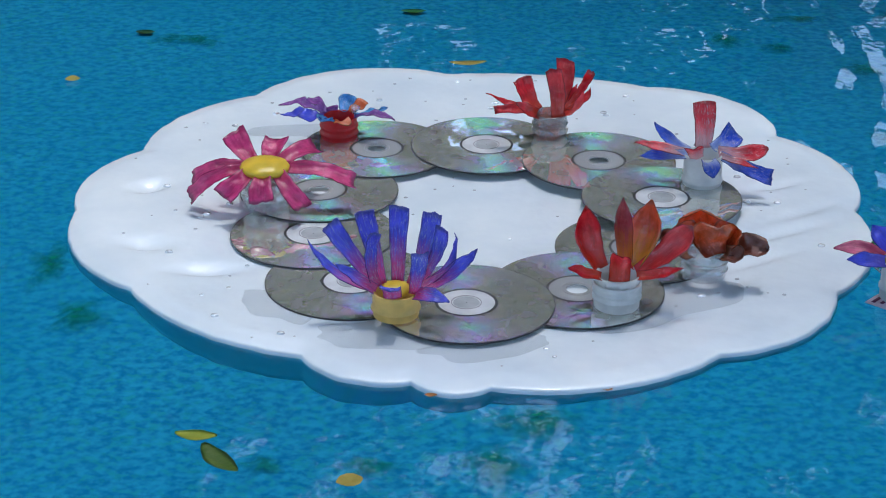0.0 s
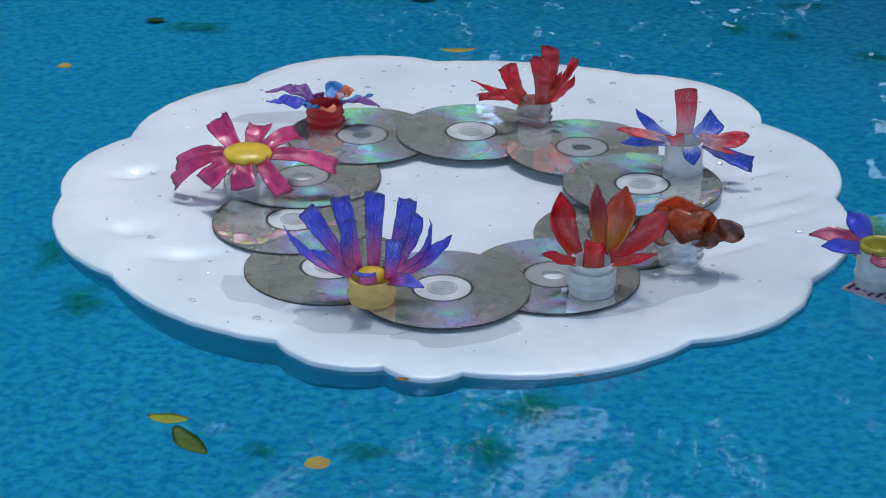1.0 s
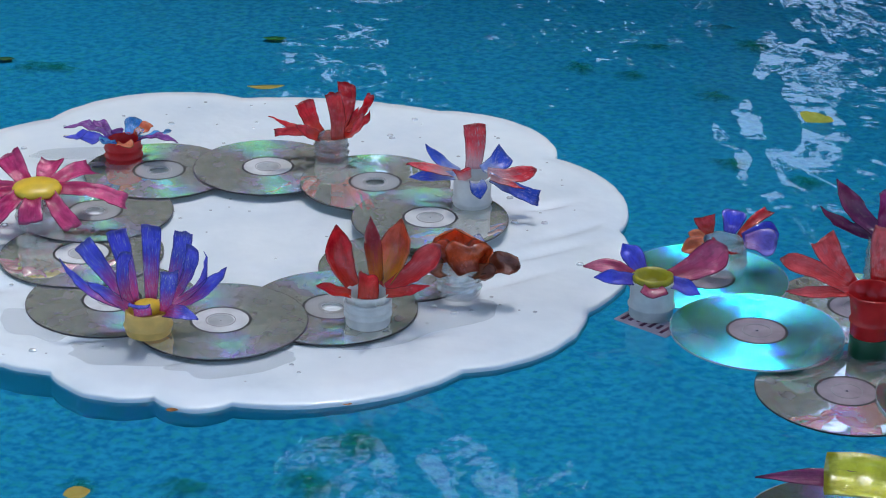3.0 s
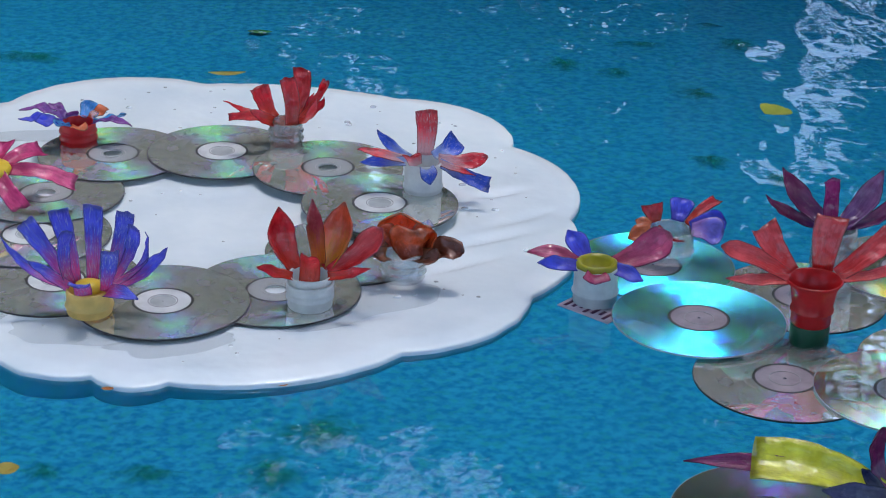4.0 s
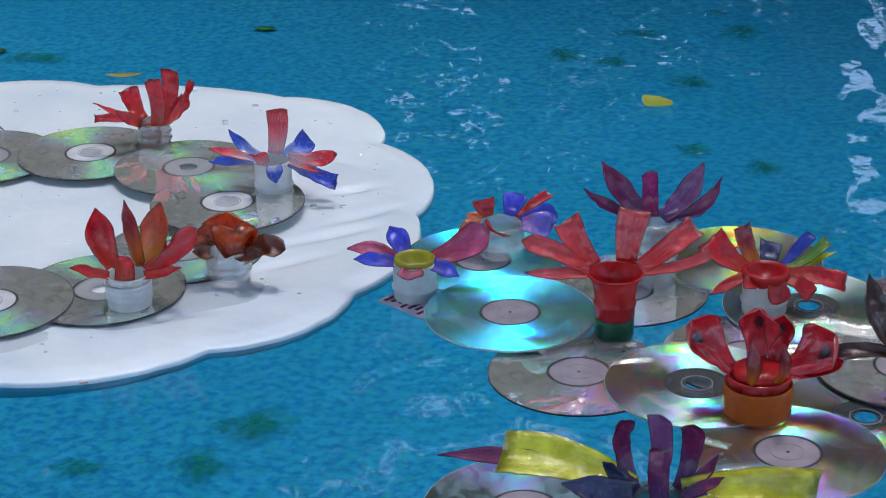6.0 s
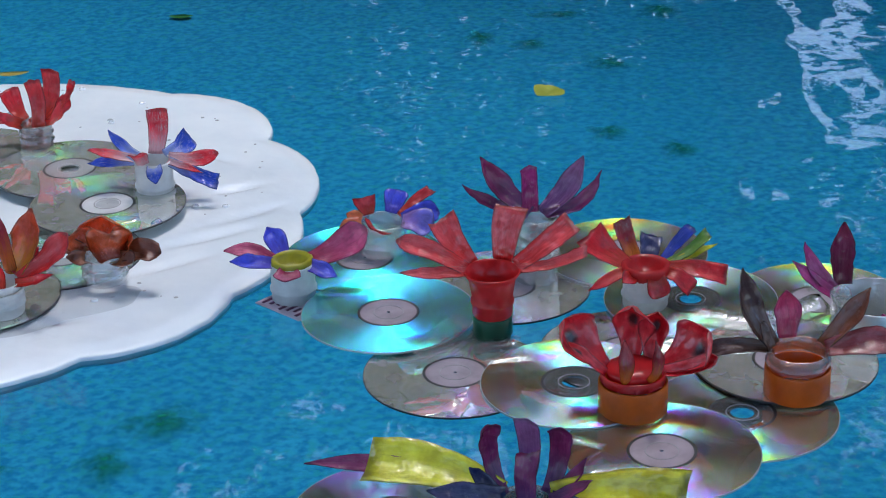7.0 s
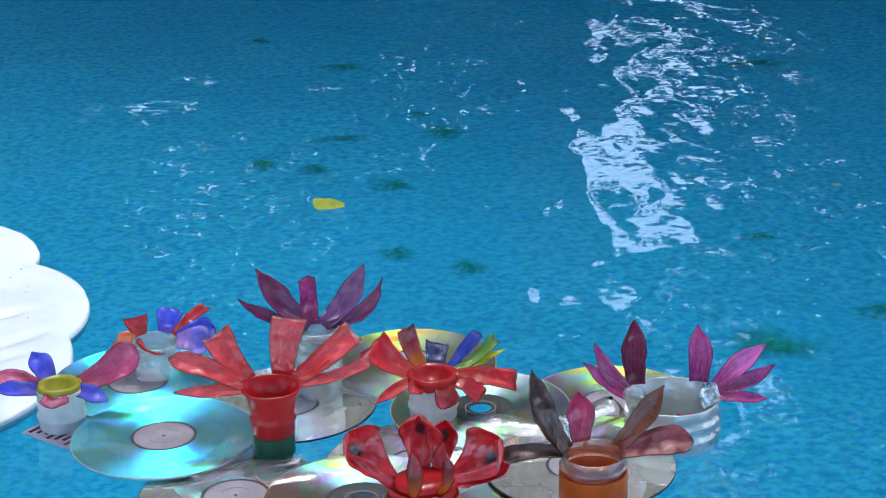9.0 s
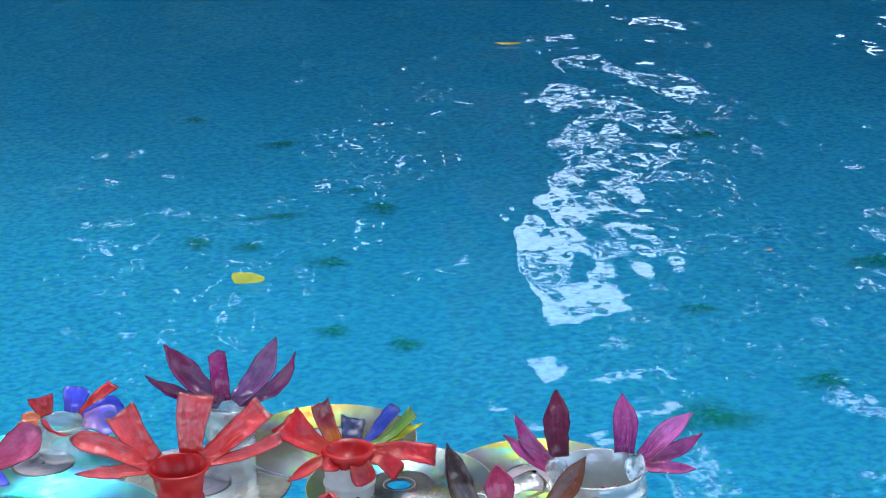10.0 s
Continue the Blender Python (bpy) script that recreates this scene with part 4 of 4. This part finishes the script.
LEAVES = (
    (-0.148, 1.091, 0.0045, 0.026, 0.013, -8, 'leaf_green'),
    (-0.132, 1.063, 0.0045, 0.04, 0.015, -55, 'leaf_dark'),
    (-0.053, 1.040, 0.0045, 0.016, 0.015, 20, 'leaf_yellow'),
    (-0.324, 1.712, 0.0045, 0.013, 0.014, 10, 'leaf_yellow'),
    (0.021, 1.759, 0.0045, 0.034, 0.012, 5, 'leaf_yellow'),
    (-0.478, 3.168, -0.4490, 0.03, 0.02, 0, 'leaf_orange'),
    (0.509, 1.684, 0.0045, 0.026, 0.034, 40, 'leaf_green'),
    (0.841, 2.457, 0.0045, 0.034, 0.012, -12, 'leaf_yellow'),
    (0.943, 1.672, 0.0045, 0.008, 0.004, 0, 'leaf_orange'),
    (-0.007, 1.145, 0.0045, 0.008, 0.005, 0, 'leaf_orange'),
    (0.052, 1.154, 0.0045, 0.006, 0.003, 0, 'leaf_orange'),
    (0.104, 1.154, 0.0045, 0.007, 0.004, 0, 'leaf_orange'),
    (-0.051, 3.283, -0.4490, 0.04, 0.02, 0, 'leaf_yellow'),
)
for k, (x, y, z, length, width, turn, m) in enumerate(LEAVES):
    o = new("fallen_leaf", mesh("fallen_leaf", dead_leaf(length, width, 0.25, k), m))
    o.matrix_world = pose(x, y, z, 0, 0, turn)
    where = "floating on the water" if z > -0.1 else "lying on the pool floor"
    tagged(o, {"leaf_yellow": "yellow", "leaf_green": "yellow-green", "leaf_dark": "dark green", "leaf_orange": "orange brown"}[m] + " fallen leaf " + where, "leaf", "fallen leaves")

def algae_bed(rx, ry, seed, n=36):
    """A low mound of algae, thinning out towards its edge."""
    bm = bmesh.new()
    inner = bm.verts.layers.float.new("inner")
    mid = bm.verts.new((0, 0, 0.006))
    mid[inner] = 1.0
    last = None
    for k in (0.25, 0.5, 0.75, 1.0):
        ring = []
        for i in range(n):
            a = 2 * math.pi * i / n
            r = k * (1 + 0.7 * noise.noise(Vector((math.cos(a) * 1.5, math.sin(a) * 1.5, seed))))
            v = bm.verts.new((rx * r * math.cos(a), ry * r * math.sin(a), 0.006 * (1 - k) + 0.0006))
            v[inner] = 1 - k
            ring.append(v)
        for i in range(n):
            j = (i + 1) % n
            bm.faces.new((mid, ring[i], ring[j]) if last is None else (last[i], ring[i], ring[j], last[j]))
        last = ring
    return bm


ALGAE = (
    (-0.404, 3.139, 0.07, 0.03),
    (0.444, 3.156, 0.03, 0.03),
    (-0.427, 2.158, 0.04, 0.035),
    (0.097, 1.916, 0.06, 0.028),
    (-0.076, 1.822, 0.03, 0.02),
    (0.051, 1.827, 0.03, 0.04),
    (-0.179, 1.822, 0.022, 0.018),
    (-0.479, 2.299, 0.03, 0.05),
    (0.527, 3.116, 0.03, 0.025),
    (0.642, 3.020, 0.03, 0.03),
    (0.626, 2.734, 0.03, 0.03),
    (0.448, 3.883, 0.025, 0.025),
    (0.594, 3.682, 0.04, 0.025),
    (0.740, 3.271, 0.035, 0.035),
    (1.340, 3.574, 0.06, 0.025),
    (0.720, 2.664, 0.03, 0.025),
    (1.232, 2.434, 0.05, 0.025),
    (1.136, 2.719, 0.03, 0.02),
    (1.435, 2.855, 0.06, 0.03),
    (1.064, 2.343, 0.06, 0.05),
    (0.707, 3.372, 0.03, 0.012),
    (0.575, 3.262, 0.05, 0.015),
)
for k, (x, y, rx, ry) in enumerate(ALGAE):
    o = new("algae_patch", mesh("algae_patch", algae_bed(rx, ry * 1.2, 20 + k), "algae"))
    o.location = (x, y, FLOOR_Z)
    tagged(o, "dark green algae patch on the pool floor", "algae", "algae patches")


def droplets(count, seed):
    rnd = random.Random(seed)
    verts, faces = [], []
    while count:
        a, r = rnd.uniform(0, 2 * math.pi), 0.275 * math.sqrt(rnd.random())
        x, y, s = r * math.cos(a), r * math.sin(a), rnd.choice((0.0007, 0.0009, 0.0012, 0.0022))
        count -= 1
        k = len(verts)
        for ring, (f, z) in enumerate(((1.0, 0.0), (0.8, 0.55))):
            for i in range(8):
                b = i * math.pi / 4
                verts.append((x + s * f * math.cos(b) * 1.4, y + s * f * math.sin(b), 0.0094 + s * z))
        verts.append((x, y, 0.0094 + s * 0.8))
        for i in range(8):
            j = (i + 1) % 8
            faces.append((k + i, k + j, k + 8 + j, k + 8 + i))
            faces.append((k + 8 + i, k + 8 + j, k + 16))
    me = bpy.data.meshes.new("droplets")
    me.from_pydata(verts, [], faces)
    me.materials.append(MAT["bubble"])
    return me


o = new("water_droplets", droplets(170, 4))
o.location = (*RAFT, 0)
tagged(o, "water droplets scattered on the white foam, their glints as milky white", "droplets", kind="stuff")


def shard(length, width, seed):
    """A crumpled scrap of clear bottle."""
    rnd = random.Random(seed)
    bm = bmesh.new()
    g = []
    for i in range(9):
        row = []
        for j in range(6):
            x, y = (i / 8 - 0.5) * length, (j / 5 - 0.5) * width
            z = 0.25 * width * (1 - (2 * j / 5 - 1) ** 2) + 0.1 * width * noise.noise(Vector((x * 70, y * 70, seed)))
            row.append(bm.verts.new((x + rnd.uniform(-1, 1) * 0.001, y, max(0.0003, z))))
        g.append(row)
    for i in range(8):
        for j in range(5):
            bm.faces.new((g[i][j], g[i + 1][j], g[i + 1][j + 1], g[i][j + 1]))
    bmesh.ops.solidify(bm, geom=bm.faces[:], thickness=0.0005)
    return bm


for k, (x, y, z, length, width, turn) in enumerate((
    (0.418, 1.207, 0.0102, 0.06, 0.03, 55),
    (0.458, 1.205, 0.0092, 0.03, 0.014, 20),
    (0.523, 1.043, 0.0072, 0.03, 0.016, 10),
    (0.592, 1.199, 0.0102, 0.075, 0.02, -5),
    (0.587, 1.246, 0.0082, 0.03, 0.014, 30),
    (0.614, 1.233, 0.0102, 0.05, 0.025, -20),
    (0.657, 1.239, 0.0102, 0.05, 0.028, 30),
    (0.465, 1.183, 0.0092, 0.03, 0.012, 10),
    (0.688, 1.293, 0.0072, 0.035, 0.016, 20),
    (0.511, 1.075, 0.0072, 0.022, 0.012, -30),
    (0.613, 1.094, 0.0062, 0.02, 0.01, 40),
)):
    o = new("plastic_shard", mesh("plastic_shard", shard(length, width, k * 5 + 2), "shard_clear"))
    o.matrix_world = pose(x, y, z, 0, 0, turn)
    tagged(o, "crumpled scrap of clear bottle plastic on a disc", "plastic scrap", "clear plastic scraps")

strip = thing("paper_strip", (0.313, 1.276, 0.0046), "pinkish printed paper strip with illegible dark marks", "paper", turn=-42)
part("sheet", slab(-0.022, -0.011, 0.0, 0.022, 0.011, 0.0006), "paper", strip)
for k in range(7):
    part("printed_mark", slab(-0.019 + k * 0.0055, -0.008 + 0.002 * (k % 3), 0.0006, -0.0165 + k * 0.0055, 0.006 - 0.003 * (k % 2), 0.0009), "print", strip)
